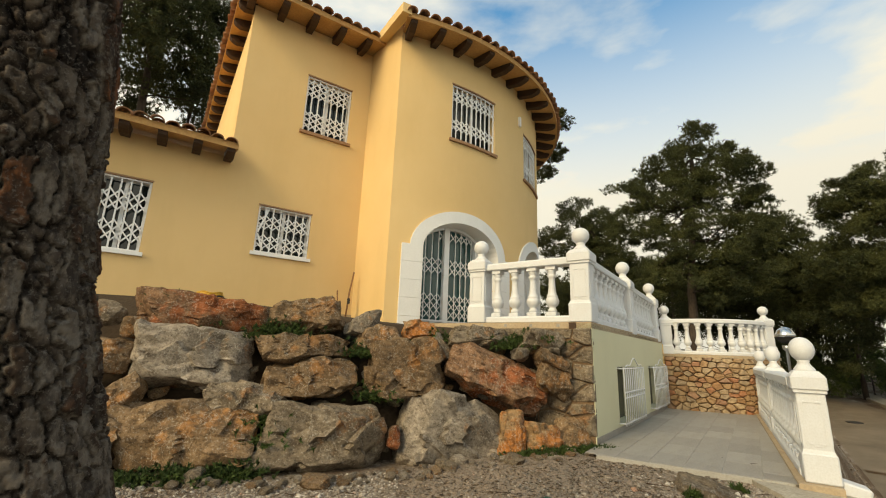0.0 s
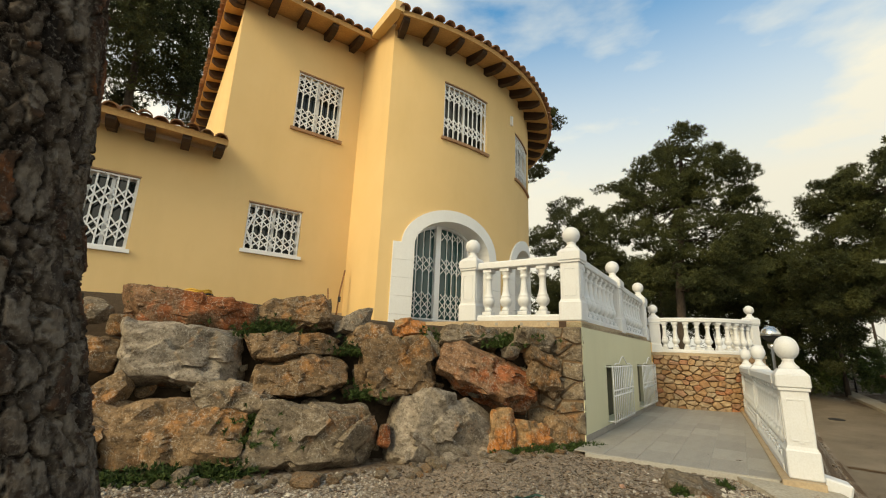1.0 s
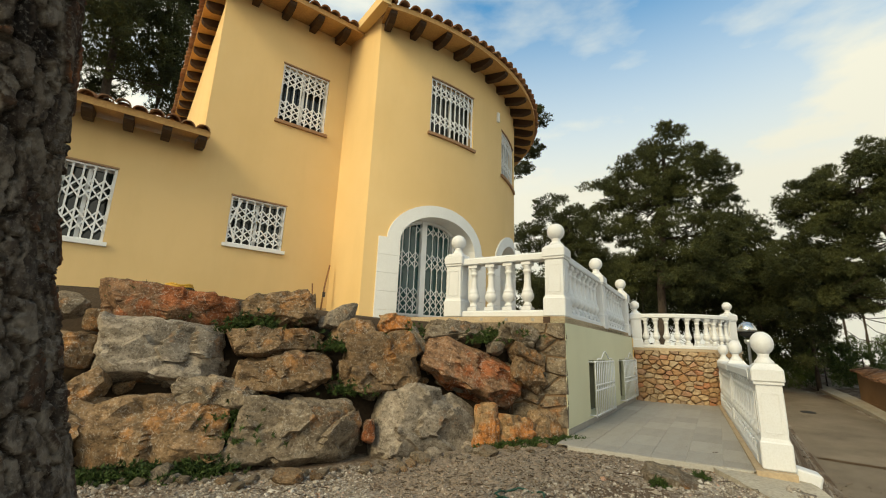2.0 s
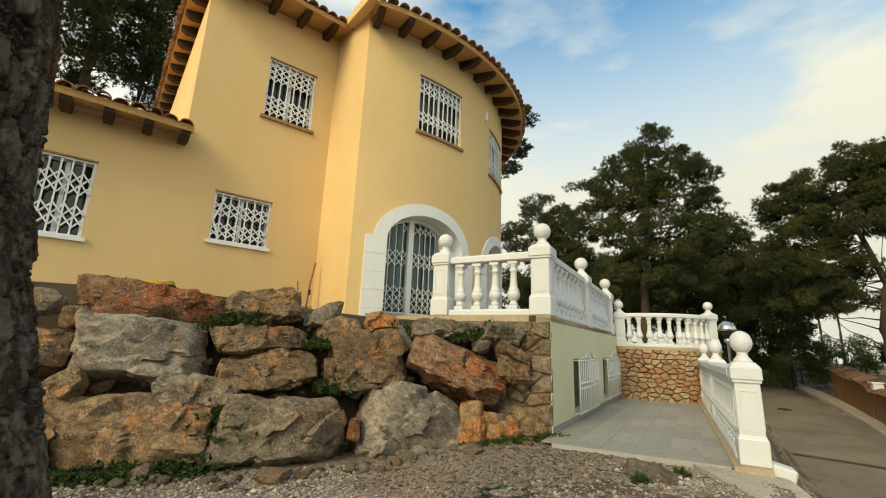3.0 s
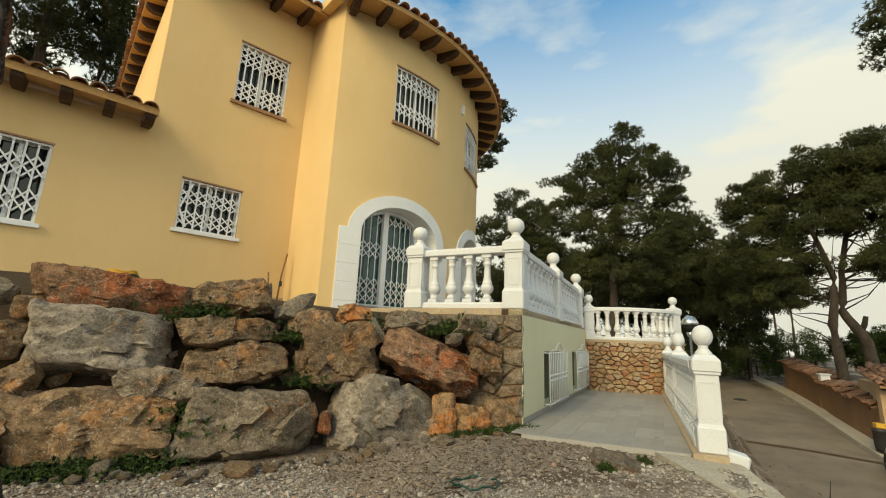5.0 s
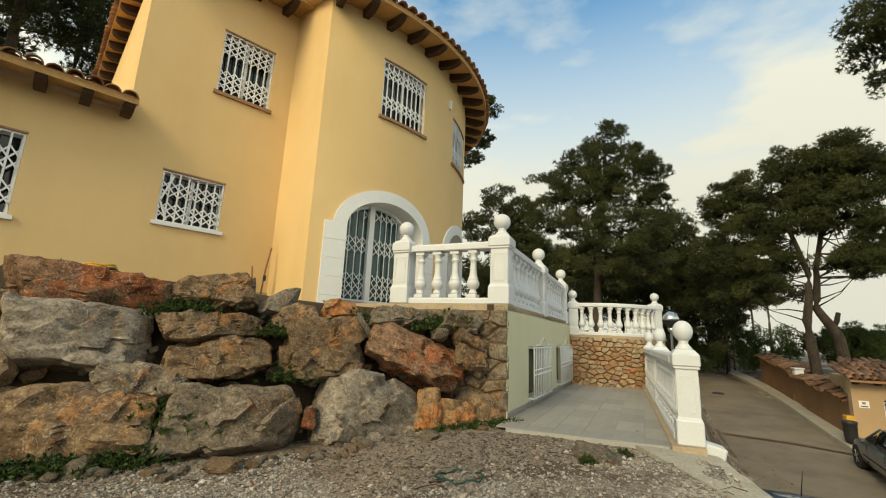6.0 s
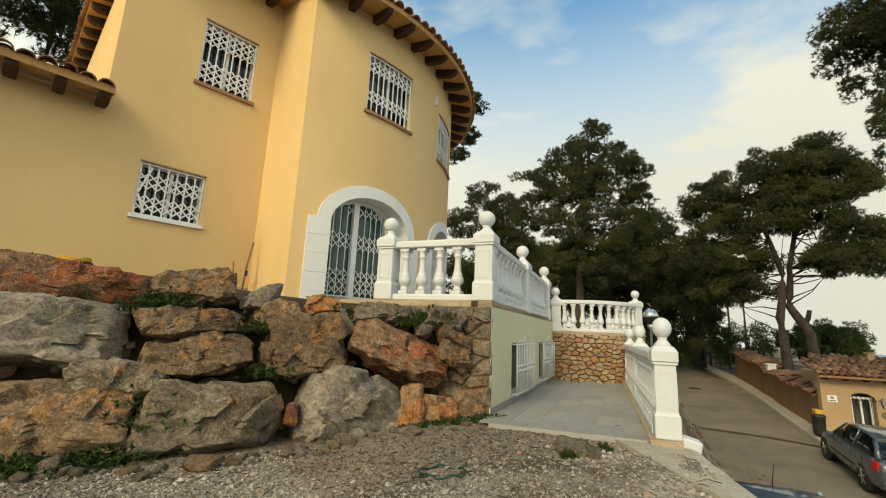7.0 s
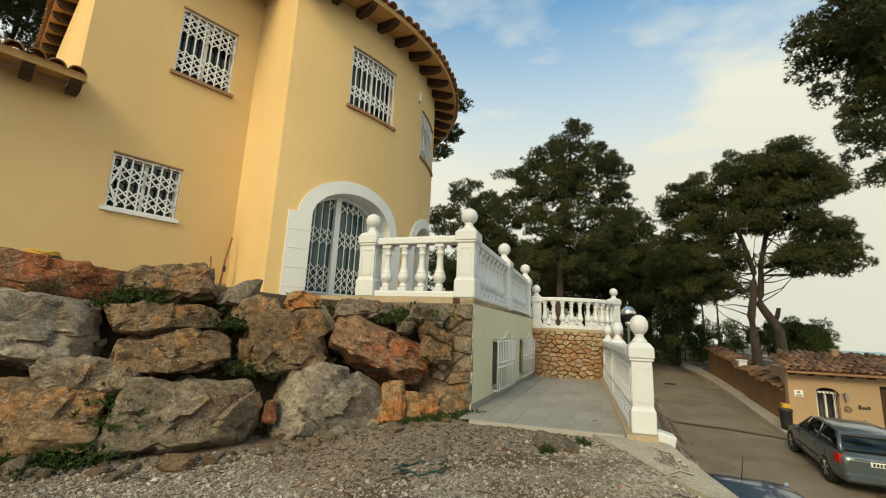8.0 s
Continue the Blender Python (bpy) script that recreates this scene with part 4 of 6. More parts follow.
MID_COURSE = [(-2.68, 0.89, 1.40, 0.70, 5, "w"), (-1.39, 0.68, 1.17, 0.46, -4, "b"), (-2.06, 0.46, 0.86, 0.35, 10, "g"), (-0.23, 0.77, 1.10, 0.72, -8, "b"), (0.98, 0.72, 1.46, 0.56, 17, "r"),
              (1.26, 1.05, 0.20, 0.14, 0, "w"), (1.63, 0.96, 0.50, 0.17, 20, "b"), (1.66, 0.74, 0.62, 0.34, 25, "b"), (-3.25, 0.45, 0.30, 0.52, 38, "b"), (-3.52, 0.89, 0.44, 0.38, 0, "b"), (-3.75, 0.6, 0.4, 0.5, 10, "g")]
LOW_COURSE = [(-2.57, 0.19, 1.46, 0.64, -3, "b"), (-1.06, 0.14, 1.60, 0.64, 0, "g"), (0.33, 0.11, 1.22, 0.84, 9, "w"), (1.04, 0.08, 0.42, 0.66, 4, "o"), (1.45, 0.04, 0.46, 0.50, 0, "o"),
              (1.85, 0.07, 0.50, 0.60, -3, "b"), (-0.39, 0.14, 0.15, 0.22, 0, "r"), (-3.34, 0.18, 0.42, 0.44, 20, "b"), (-4.0, 0.2, 0.7, 0.8, -6, "g")]
LABELS = {"w": "pale grey limestone boulder in a dry-stacked wall", "g": "grey weathered limestone boulder in a dry-stacked wall", "b": "brown limestone boulder in a dry-stacked wall",
          "r": "rust-red stained boulder in a dry-stacked wall", "o": "orange broken boulder at the wall's foot"}
seed = 10
for course in (TOP_COURSE, MID_COURSE, LOW_COURSE):
    for s, z, w, h, tilt, tone in course:
        seed += 1 if w < 1.2 or tone != "w" else 40
        dp = max(0.35, 0.62 * min(w, 1.1))
        ob = new("boulder", boulder_mesh(w * 1.05, dp, h * (1.14 if course is LOW_COURSE else 1.07), seed, ROCKS[tone], 5 if w > 0.6 else 4))
        ob.matrix_basis = Matrix.Translation(bank(s, z - (0.07 if course is LOW_COURSE else 0.0), -dp * 0.36)) @ pose(0, 0, 0, 0, 0, W_TURN) @ pose(0, 0, 0, -14, tilt, random.uniform(-5, 5))
        tagged(ob, LABELS[tone], "boulder", "boulder wall")

# the earth behind and between the boulders, up to the villa's foot
bm = B()
last = None
for k in range(46):
    s = -12 + 14.2 * k / 45
    vs = []
    for z, d in ((-0.45, -0.5), (0.1, -0.54), (0.5, -0.52), (0.9, -0.52), (1.25, -0.5)):
        vs.append(bm.verts.new(bank(s, z, d + 0.06 * noise.noise(Vector((s * 2, z * 3, 0))))))
    for d, z in ((-0.9, 1.40), (-1.6, 1.45), (-2.6, 1.46), (-5.0, 1.46)):
        p = WO + WD * s + WN * (d - 0.4) + Vector((0, 0, z + (0.2 * ease(0.5, -3.0, s) if d < -1 else 0.0)))
        vs.append(bm.verts.new(p))
    if last:
        for j in range(len(vs) - 1):
            bm.faces.new((last[j], last[j + 1], vs[j + 1], vs[j])).smooth = True
    last = vs
tagged(part("earth_bank", bm, EARTH), "dark earth fill behind the boulders", "earth bank", kind="structure")

# ---- the pine trunk beside the camera ----
def trunk_centre(z):
    return Vector((-0.93 - 0.135 * z - 0.004 * z * z + 0.04 * math.exp(-2 * (z + 0.2)) + 0.12 * max(0.0, z - 1.4) - 0.026 * math.exp(-((z - 1.15) / 0.5) ** 2), 1.23 - 0.11 * z, z))


m_bark, n_, l_, b_ = mat("pine_bark", 0.95, 0, 0.15)
f1 = noise_node(n_, l_, 16, 7, 0.68, (1.4, 1.4, 0.6))
f2 = noise_node(n_, l_, 90, 6, 0.7)
plate_shade_ = n_.new("ShaderNodeAttribute")
plate_shade_.attribute_name = "plate"
# darkest stops carry painted furrow shade and the dullest plates
c_ = ramped(n_, l_, plate_shade_.outputs["Fac"], [(0.0, (0.012, 0.009, 0.007)), (0.1, (0.04, 0.03, 0.024)), (0.35, (0.085, 0.066, 0.051)), (0.6, (0.165, 0.138, 0.112)), (0.78, (0.05, 0.034, 0.024)), (0.93, (0.08, 0.043, 0.026)), (1.0, (0.16, 0.062, 0.026))])
c_ = mixed(n_, l_, ramped(n_, l_, f1, [(0.42, (0.75, 0.75, 0.75)), (0.56, (0, 0, 0))]), c_, (0.02, 0.014, 0.011))
c_ = mixed(n_, l_, ramped(n_, l_, f2, [(0.54, (0, 0, 0)), (0.62, (0.5, 0.5, 0.5))]), c_, (0.19, 0.168, 0.145))
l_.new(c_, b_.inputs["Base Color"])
bumped(n_, l_, b_, mixed(n_, l_, 0.6, f1, f2), 1.0, 0.013)


def pine_bark(bm, centre, radius, z0, z1, segs, rings):
    """A trunk whose bark is cracked into scaly plates of uneven height with deep furrows, shaded in the colour."""
    tone = bm.verts.layers.float_color.new("plate")
    rows = []
    for i in range(rings + 1):
        z = z0 + (z1 - z0) * i / rings
        c, r = centre(z), radius(z)
        row = []
        for k in range(segs):
            a = 2 * math.pi * k / segs
            p = Vector((math.cos(a) * r, math.sin(a) * r, z))
            q = Vector((p.x * 22, p.y * 22, p.z * 8.5)) + noise.noise_vector(p * 8) * 0.6 + noise.noise_vector(p * 40) * 0.22
            d, near = noise.voronoi(q)
            crack = min(1.0, (d[1] - d[0]) / 0.11)
            q2 = Vector((q.x * 1.9, q.y * 1.9, q.z * 2.6)) + Vector((9, 2, 4))
            d2, near2 = noise.voronoi(q2)
            crack2 = min(1.0, (d2[1] - d2[0]) / 0.12)
            h = noise.noise(near[0] * 7.7)
            h2 = noise.noise(near2[0] * 5.1)
            rr = r - 0.026 + 0.025 * crack + 0.014 * h + crack * (0.009 * h2 + 0.006 * crack2) + 0.010 * noise.noise(p * 3) + 0.002 * noise.fractal(p * 45, 1, 2, 2)
            v = bm.verts.new((c.x + math.cos(a) * rr, c.y + math.sin(a) * rr, z))
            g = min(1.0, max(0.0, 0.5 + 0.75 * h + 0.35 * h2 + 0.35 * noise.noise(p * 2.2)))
            # crevice shade put into the plate tone: a quarter in the furrows
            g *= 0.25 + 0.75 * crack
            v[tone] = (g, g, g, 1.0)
            row.append(v)
        rows.append(row)
    for a, b in zip(rows, rows[1:]):
        for k in range(segs):
            bm.faces.new((a[k], a[(k + 1) % segs], b[(k + 1) % segs], b[k])).smooth = True
    bm.faces.new(list(reversed(rows[0])))
    bm.faces.new(rows[-1])


def near_radius(z):
    return 0.188 + 0.085 * math.exp(-1.6 * (z + 0.25)) - 0.006 * z


near_pine = thing("pine_tree", None, "rough-barked pine trunk standing in the gravel", "tree")
bm = B()
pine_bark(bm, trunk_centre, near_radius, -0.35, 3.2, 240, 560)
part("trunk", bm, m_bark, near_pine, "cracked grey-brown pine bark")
bm = B()
bm_tube(bm, [trunk_centre(3.15), trunk_centre(5.0), trunk_centre(7.5)], [0.18, 0.16, 0.12], 24)
part("upper_trunk", bm, m_bark, near_pine)


# ---- pines and shrubs ----
def needle_mat(name, dark, light):
    m, n, l, b = mat(name, 0.75, 0, 0.25)
    geo = n.new("ShaderNodeNewGeometry")
    f = noise_node(n, l, 0.9, 4, 0.6)
    c = mixed(n, l, ramped(n, l, f, [(0.35, (0, 0, 0)), (0.68, (1, 1, 1))]), dark, light)
    hs = n.new("ShaderNodeHueSaturation")
    mr = n.new("ShaderNodeMapRange")
    mr.inputs["To Min"].default_value, mr.inputs["To Max"].default_value = 0.6, 1.35
    l.new(geo.outputs["Random Per Island"], mr.inputs["Value"])
    l.new(mr.outputs["Result"], hs.inputs["Value"])
    l.new(c, hs.inputs["Color"])
    l.new(hs.outputs["Color"], b.inputs["Base Color"])
    return m


NEEDLES = needle_mat("pine_needles", (0.025, 0.032, 0.012), (0.084, 0.092, 0.030))
SHRUB = needle_mat("shrub_leaves", (0.035, 0.055, 0.015), (0.10, 0.13, 0.03))
WEED = needle_mat("weed_leaves", (0.022, 0.042, 0.01), (0.055, 0.085, 0.02))
LIMB = two_scale("dark_pine_limb", (0.03, 0.022, 0.017), (0.045, 0.033, 0.025), (0.02, 0.015, 0.011), 3, 18, 0.95, 0.6, 0.02)
BARK_FAR = two_scale("far_pine_bark", (0.05, 0.037, 0.029), (0.085, 0.066, 0.052), (0.028, 0.021, 0.016), 3, 18, 0.95, 0.8, 0.03, stretch=(1, 1, 0.4))


def blades_mesh(name, centres, axes, rng, per, length, width, material, spread=1.0):
    """Many narrow blades: per blades fan out from each centre about its axis."""
    n = len(centres)
    c = np.repeat(centres, per, 0)
    d = np.repeat(axes, per, 0) * rng.uniform(0.2, 1.0, (n * per, 1)) + rng.normal(0, spread, (n * per, 3)) * 0.6
    d /= np.linalg.norm(d, axis=1)[:, None] + 1e-9
    side_ = np.cross(d, rng.normal(0, 1, (n * per, 3)))
    side_ /= np.linalg.norm(side_, axis=1)[:, None] + 1e-9
    ln = length * rng.uniform(0.6, 1.3, (n * per, 1))
    a, b, tip = c - side_ * width / 2, c + side_ * width / 2, c + d * ln
    verts = np.stack([a, b, tip], 1).reshape(-1, 3)
    me = bpy.data.meshes.new(name)
    k = n * per
    me.vertices.add(3 * k)
    me.vertices.foreach_set("co", verts.astype(np.float32).ravel())
    me.loops.add(3 * k)
    me.loops.foreach_set("vertex_index", np.arange(3 * k, dtype=np.int32))
    me.polygons.add(k)
    me.polygons.foreach_set("loop_start", np.arange(0, 3 * k, 3, dtype=np.int32))
    me.update(calc_edges=True)
    me.materials.append(material)
    return me


def pine(base, trunk_pts, radius, crown, radii, pads, seed, label, tufts=60, per=16, length=0.17, pad_size=0.58, material=None, name="pine_tree", flat_=0.55):
    """A pine: bent trunk, limbs to foliage pads spread through a crown of lobes, and needle tufts on the pads.
    crown: one centre with its radii, or lobes of (centre, level radius, height radius) with radii None."""
    rng = np.random.default_rng(seed)
    t = thing(name, Matrix.Translation(base), label, "tree", "trees")
    pts = [Vector(p) for p in trunk_pts]
    bm = B()
    smooth = []
    for i in range(len(pts) - 1):
        for k in range(5):
            f = k / 5
            w = Vector((noise.noise(pts[i] + Vector((seed, i + f, 0))), noise.noise(pts[i] + Vector((0, seed, i + f))), 0)) * radius * 0.5
            smooth.append(pts[i].lerp(pts[i + 1], f) + w)
    smooth.append(pts[-1])
    n = len(smooth)
    bm_tube(bm, smooth, [radius * (1.15 - 0.85 * i / (n - 1)) for i in range(n)], 12)
    part("trunk", bm, BARK_FAR, t)
    lobes = [(np.array(c), np.array((rh, rh * 0.9, rv))) for c, rh, rv in crown] if radii is None else [(np.array(crown), np.array(radii))]
    share = np.array([r[0] * r[2] for _, r in lobes])
    picks = rng.choice(len(lobes), 4 * pads, p=share / share.sum())
    centres = []
    while len(centres) < pads:
        mid_, size_ = lobes[picks[len(centres)]]
        p = rng.normal(0, 1, 3)
        p /= np.linalg.norm(p)
        q = p * rng.uniform(0.55, 1.0) ** 0.6
        bump_ = 0.72 + 0.5 * noise.noise(Vector(p * 1.9) + Vector((seed, 0, 0)))
        if q[2] < -0.6:
            continue
        centres.append(mid_ + q * size_ * min(1.1, max(0.5, bump_ + 0.14)))
    centres = np.array(centres)
    bm = B()
    for c in centres[:: 7]:
        k = int(np.argmin([abs(p.z - (c[2] - 0.35 * np.hypot(c[0] - p.x, c[1] - p.y))) for p in smooth[n // 3:]])) + n // 3
        k = int(min(n - 1, max(2, k + rng.integers(-2, 6))))
        a, b = smooth[k], Vector(c)
        mid = a.lerp(b, 0.55) + Vector((0, 0, -0.12 * (b - a).length)) + Vector(rng.normal(0, 0.12, 3))
        r0 = radius * 0.17
        bm_tube(bm, [a, a.lerp(mid, 0.5) + Vector(rng.normal(0, 0.06, 3)), mid, b], [r0, r0 * 0.7, r0 * 0.45, 0.012], 5)
    part("branchwork", bm, LIMB, t)
    size = pad_size * rng.uniform(0.6, 1.25, len(centres))
    u = rng.normal(0, 1, (len(centres), tufts, 3))
    u /= np.linalg.norm(u, axis=2)[..., None]
    u *= rng.uniform(0.25, 1.0, (len(centres), tufts, 1)) ** 0.5
    u[..., 2] *= flat_
    pos = (centres[:, None] + u * size[:, None, None]).reshape(-1, 3)
    ax = u.reshape(-1, 3) + np.array([0, 0, 0.5])
    ax /= np.linalg.norm(ax, axis=1)[:, None]
    part("crown", blades_mesh("crown", pos, ax, rng, per, length, 0.014 + 0.085 * length, material or NEEDLES), None, t)
    return t


def polar(az, dist, z=0.0):
    return Vector((dist * math.sin(radians(az)), dist * math.cos(radians(az)), z))


def base_at(az, dist):
    p = polar(az, dist)
    s, r = p.x * AX + p.y * AY, p.x * AY - p.y * AX
    return Vector((p.x, p.y, ground_z(s, r) - 0.1))


def local(base, az, dist, z):
    """A place seen that way, in the frame of a tree standing at base."""
    return tuple(polar(az, dist, z) - base)


PINE = "dark green pine with a dense irregular crown"


def crown_of(base, dist, lobes):
    """Crown lobes given as bearing, height, level radius and height radius."""
    return [(local(base, az, dist, z), rh, rv) for az, z, rh, rv in lobes]


b0 = base_at(31.0, 22.0)
pine(b0, [(0, 0, 0), local(b0, 31.4, 22, 4), local(b0, 32.4, 22, 8), local(b0, 32.8, 22, 10.5)], 0.2,
     crown_of(b0, 22, [(32.8, 9.9, 2.4, 2.1), (35.7, 8.9, 2.2, 1.9), (28.8, 8.9, 2.3, 1.9), (25.6, 7.5, 1.9, 1.6), (33.1, 6.2, 2.9, 1.7), (37.2, 6.7, 1.3, 1.3), (30.3, 4.4, 2.5, 1.6), (35.5, 4.6, 2.2, 1.4)]),
     None, 470, 3, PINE, tufts=48, per=12, length=0.15, pad_size=0.46)
b0 = base_at(20.5, 27.0)
pine(b0, [(0, 0, 0), local(b0, 20.5, 27, 5), local(b0, 20, 27, 9)], 0.17,
     crown_of(b0, 27, [(18.9, 9.3, 1.6, 1.7), (21.8, 8.6, 1.7, 1.6), (15.8, 7.9, 1.2, 1.1), (19.9, 7.0, 2.1, 1.4), (22.8, 6.1, 2.1, 1.8), (25.0, 5.0, 1.8, 1.8)]),
     None, 260, 4, PINE, tufts=46, per=11, pad_size=0.5)
UMBRELLA = [(46.3, 8.6, 1.5, 1.3), (49.5, 9.4, 1.8, 1.4), (52.8, 9.8, 1.7, 1.4), (46.9, 6.9, 1.9, 1.5), (51.0, 7.4, 2.2, 1.3), (45.0, 5.3, 2.1, 1.3), (48.0, 5.6, 1.8, 1.0), (49.0, 3.9, 1.4, 0.9), (46.6, 3.7, 1.6, 1.0), (50.3, 5.3, 1.2, 0.9)]
b0 = base_at(52.0, 27.0)
pine(b0, [(0, 0, 0), local(b0, 51.7, 27, 2.4), local(b0, 52.2, 27, 4.6), local(b0, 50, 27, 9.0)], 0.22, crown_of(b0, 27, UMBRELLA), None, 440, 5, "umbrella-shaped pine leaning over the lane", tufts=48, per=11, pad_size=0.5)
b0 = base_at(54.4, 27.5)
bent = pine(b0, [(0, 0, 0), local(b0, 53.8, 27.5, 1.7), local(b0, 52.5, 27.5, 3.1), local(b0, 52.9, 27.5, 4.9), local(b0, 55, 27.5, 9)], 0.24,
     crown_of(b0, 27, [(56.1, 10.2, 1.6, 1.5), (58.0, 8.9, 1.6, 1.6), (55.6, 7.5, 1.8, 1.4), (58.2, 6.3, 1.5, 0.9), (53.5, 8.8, 1.6, 1.3), (56.4, 5.3, 1.6, 0.7), (57.8, 4.8, 1.5, 0.6), (59.4, 5.2, 1.2, 0.7)]), None, 400, 6, "pine with a strongly bent trunk behind the lane wall", tufts=48, per=11, pad_size=0.5)
bm = B()
bm_tube(bm, [local(b0, 53.5, 27.5, 2.1), local(b0, 53.9, 27.5, 2.45), local(b0, 54.1, 27.5, 2.85)], [0.13, 0.11, 0.09], 8)
part("broken_stub", bm, LIMB, bent, "stub of a sawn-off limb")
b0 = base_at(72.0, 14.0)
pine(b0, [(0, 0, 0), local(b0, 71.5, 14, 5), local(b0, 69, 14, 10)], 0.2,
     crown_of(b0, 14, [(60.8, 8.8, 1.0, 1.1), (64.2, 8.8, 1.4, 1.5), (62.2, 7.3, 0.9, 0.8), (63.4, 6.2, 0.9, 0.8), (64.2, 5.0, 0.6, 0.5), (68.0, 8.0, 1.8, 2.4), (67.0, 11.0, 1.8, 1.4)]),
     None, 440, 7, "pine whose branches hang over the lane", length=0.10, pad_size=0.33, tufts=50, per=11)
b0 = base_at(11.0, 24.0)
pine(b0, [(0, 0, 0), local(b0, 11.5, 24, 8), local(b0, 13, 24, 13.5)], 0.15,
     crown_of(b0, 24, [(16.3, 14.8, 0.9, 0.9), (15.5, 12.9, 1.0, 0.8), (14.3, 11.5, 0.7, 0.5), (12.5, 14.0, 1.4, 1.4)]), None, 90, 8, "pine rising behind the tower", tufts=36, pad_size=0.36, length=0.14)
b0 = base_at(39.5, 31.0)
pine(b0, [(0, 0, 0), local(b0, 39.5, 31, 4), local(b0, 39.8, 31, 8)], 0.16,
     crown_of(b0, 31, [(40.0, 8.3, 1.6, 1.3), (38.8, 6.5, 2.4, 1.9), (41.7, 6.2, 2.1, 1.8), (35.0, 5.0, 3.2, 1.7), (42.6, 4.4, 1.8, 1.2)]), None, 280, 11, PINE, tufts=46, per=12, pad_size=0.6, length=0.18)
b0 = base_at(44.6, 34.0)
pine(b0, [(0, 0, 0), local(b0, 44.6, 34, 2), local(b0, 44.9, 34, 4.5)], 0.12,
     crown_of(b0, 34, [(43.7, 4.8, 2.3, 1.6), (46.5, 4.2, 1.8, 1.2), (44.5, 2.6, 1.6, 0.9)]), None, 130, 12, PINE, tufts=40, per=10, pad_size=0.55, length=0.18)
b0 = base_at(-38.0, 18.0)
pine(b0, [(0, 0, 0), local(b0, -38, 18, 8), local(b0, -39, 18, 17)], 0.2, local(b0, -40.5, 18.0, 12.4), (2.7, 3.0, 5.2), 155, 9, "tall pine standing behind the villa wing", per=12)
b0 = base_at(-33.0, 20.0)
pine(b0, [(0, 0, 0), local(b0, -33.5, 20, 9), local(b0, -33, 20, 18)], 0.15, local(b0, -31.4, 20.0, 13.0), (2.5, 2.6, 4.4), 115, 10, "tall pine standing behind the villa wing", tufts=50, per=12)
b0 = base_at(-47.0, 16.0)
pine(b0, [(0, 0, 0), local(b0, -47, 16, 8), local(b0, -47, 16, 14)], 0.2, local(b0, -47.0, 16.0, 12.0), (3.0, 3.0, 4.0), 110, 13, "tall pine standing behind the villa wing", per=12)

# the wood beyond: dense, lower pines
wood = []
for k, (az, dist, zc, rad, rz, sd) in enumerate(((29, 31, 4.2, 4.2, 3.2, 21), (38.5, 33, 5.0, 4.0, 3.4, 22))):
    b0 = base_at(az, dist)
    wood.append((b0, pine(b0, [(0, 0, 0), (0.2, 0.1, zc * 0.6), (0.3, 0.2, zc + 1.5)], 0.16, local(b0, az, dist, zc), (rad, rad, rz), 65, sd, "dark pine in the wood beyond the terrace", tufts=50, per=12, pad_size=0.85, length=0.28)))
for k, (az, dist, sc, turn) in enumerate(((20, 33, 1.0, 80), (25, 36, 1.1, 140), (34, 36, 1.05, 200), (43, 38, 0.75, 30), (16, 35, 0.9, 310), (41, 31, 0.75, 100))):
    src = wood[k % 2][1]
    copy_thing(src, Matrix.Translation(base_at(az, dist)) @ pose(0, 0, 0, 0, 0, turn) @ Matrix.Scale(sc, 4))
# slender trunks at the wood's edge
for k, (az, dist, h) in enumerate(((40.5, 38, 5.0), (41.8, 40, 5.5), (43.0, 39, 5.0), (44.2, 42, 6.0), (45.6, 43, 5.5), (47.2, 45, 6.0), (48.6, 46, 6.0))):
    b0 = base_at(az, dist)
    lean = random.uniform(-0.5, 0.5)
    pine(b0, [(0, 0, 0), (lean * 0.4, 0, h * 0.5), (lean, 0.1, h)], 0.11, (lean, 0, h + 0.8), (1.7, 1.7, 1.3), 16, 40 + k, "slender pine at the wood's edge", tufts=50, per=12, pad_size=0.8, length=0.22)
b0 = base_at(55.0, 33.0)
pine(b0, [(0, 0, 0), (0, 0, 1.5), (0, 0, 2.6)], 0.14, local(b0, 55.0, 33, 1.0), (2.1, 2.0, 1.6), 80, 31, "rounded green tree behind the tiled roofs", tufts=110, per=10, length=0.16, pad_size=0.5, material=SHRUB, name="round_tree", flat_=0.9)
for k, (az, dist, h, w) in enumerate(((40.0, 38, 2.4, 1.8), (42.0, 36, 2.6, 1.9), (44.0, 38, 2.6, 1.9), (46.0, 39, 2.4, 1.8), (48.0, 40, 2.6, 2.0), (50.0, 41, 2.4, 2.0), (41.0, 33, 2.0, 1.5), (45.2, 35, 2.0, 1.6), (15.0, 24, 1.6, 1.4), (57.5, 31, 1.0, 1.2))):
    b0 = base_at(az, dist)
    pine(b0, [(0, 0, 0), (0, 0, h * 0.4), (0, 0, h * 0.7)], 0.05, (0, 0, h * 0.55), (w, w, h * 0.6), 26, 60 + k, "low olive-green shrub beside the lane", tufts=70, per=8, length=0.14, pad_size=0.42, material=SHRUB, name="shrub", flat_=0.9)

AGAVE = needle_mat("yellow_green_blades", (0.07, 0.10, 0.02), (0.17, 0.20, 0.045))
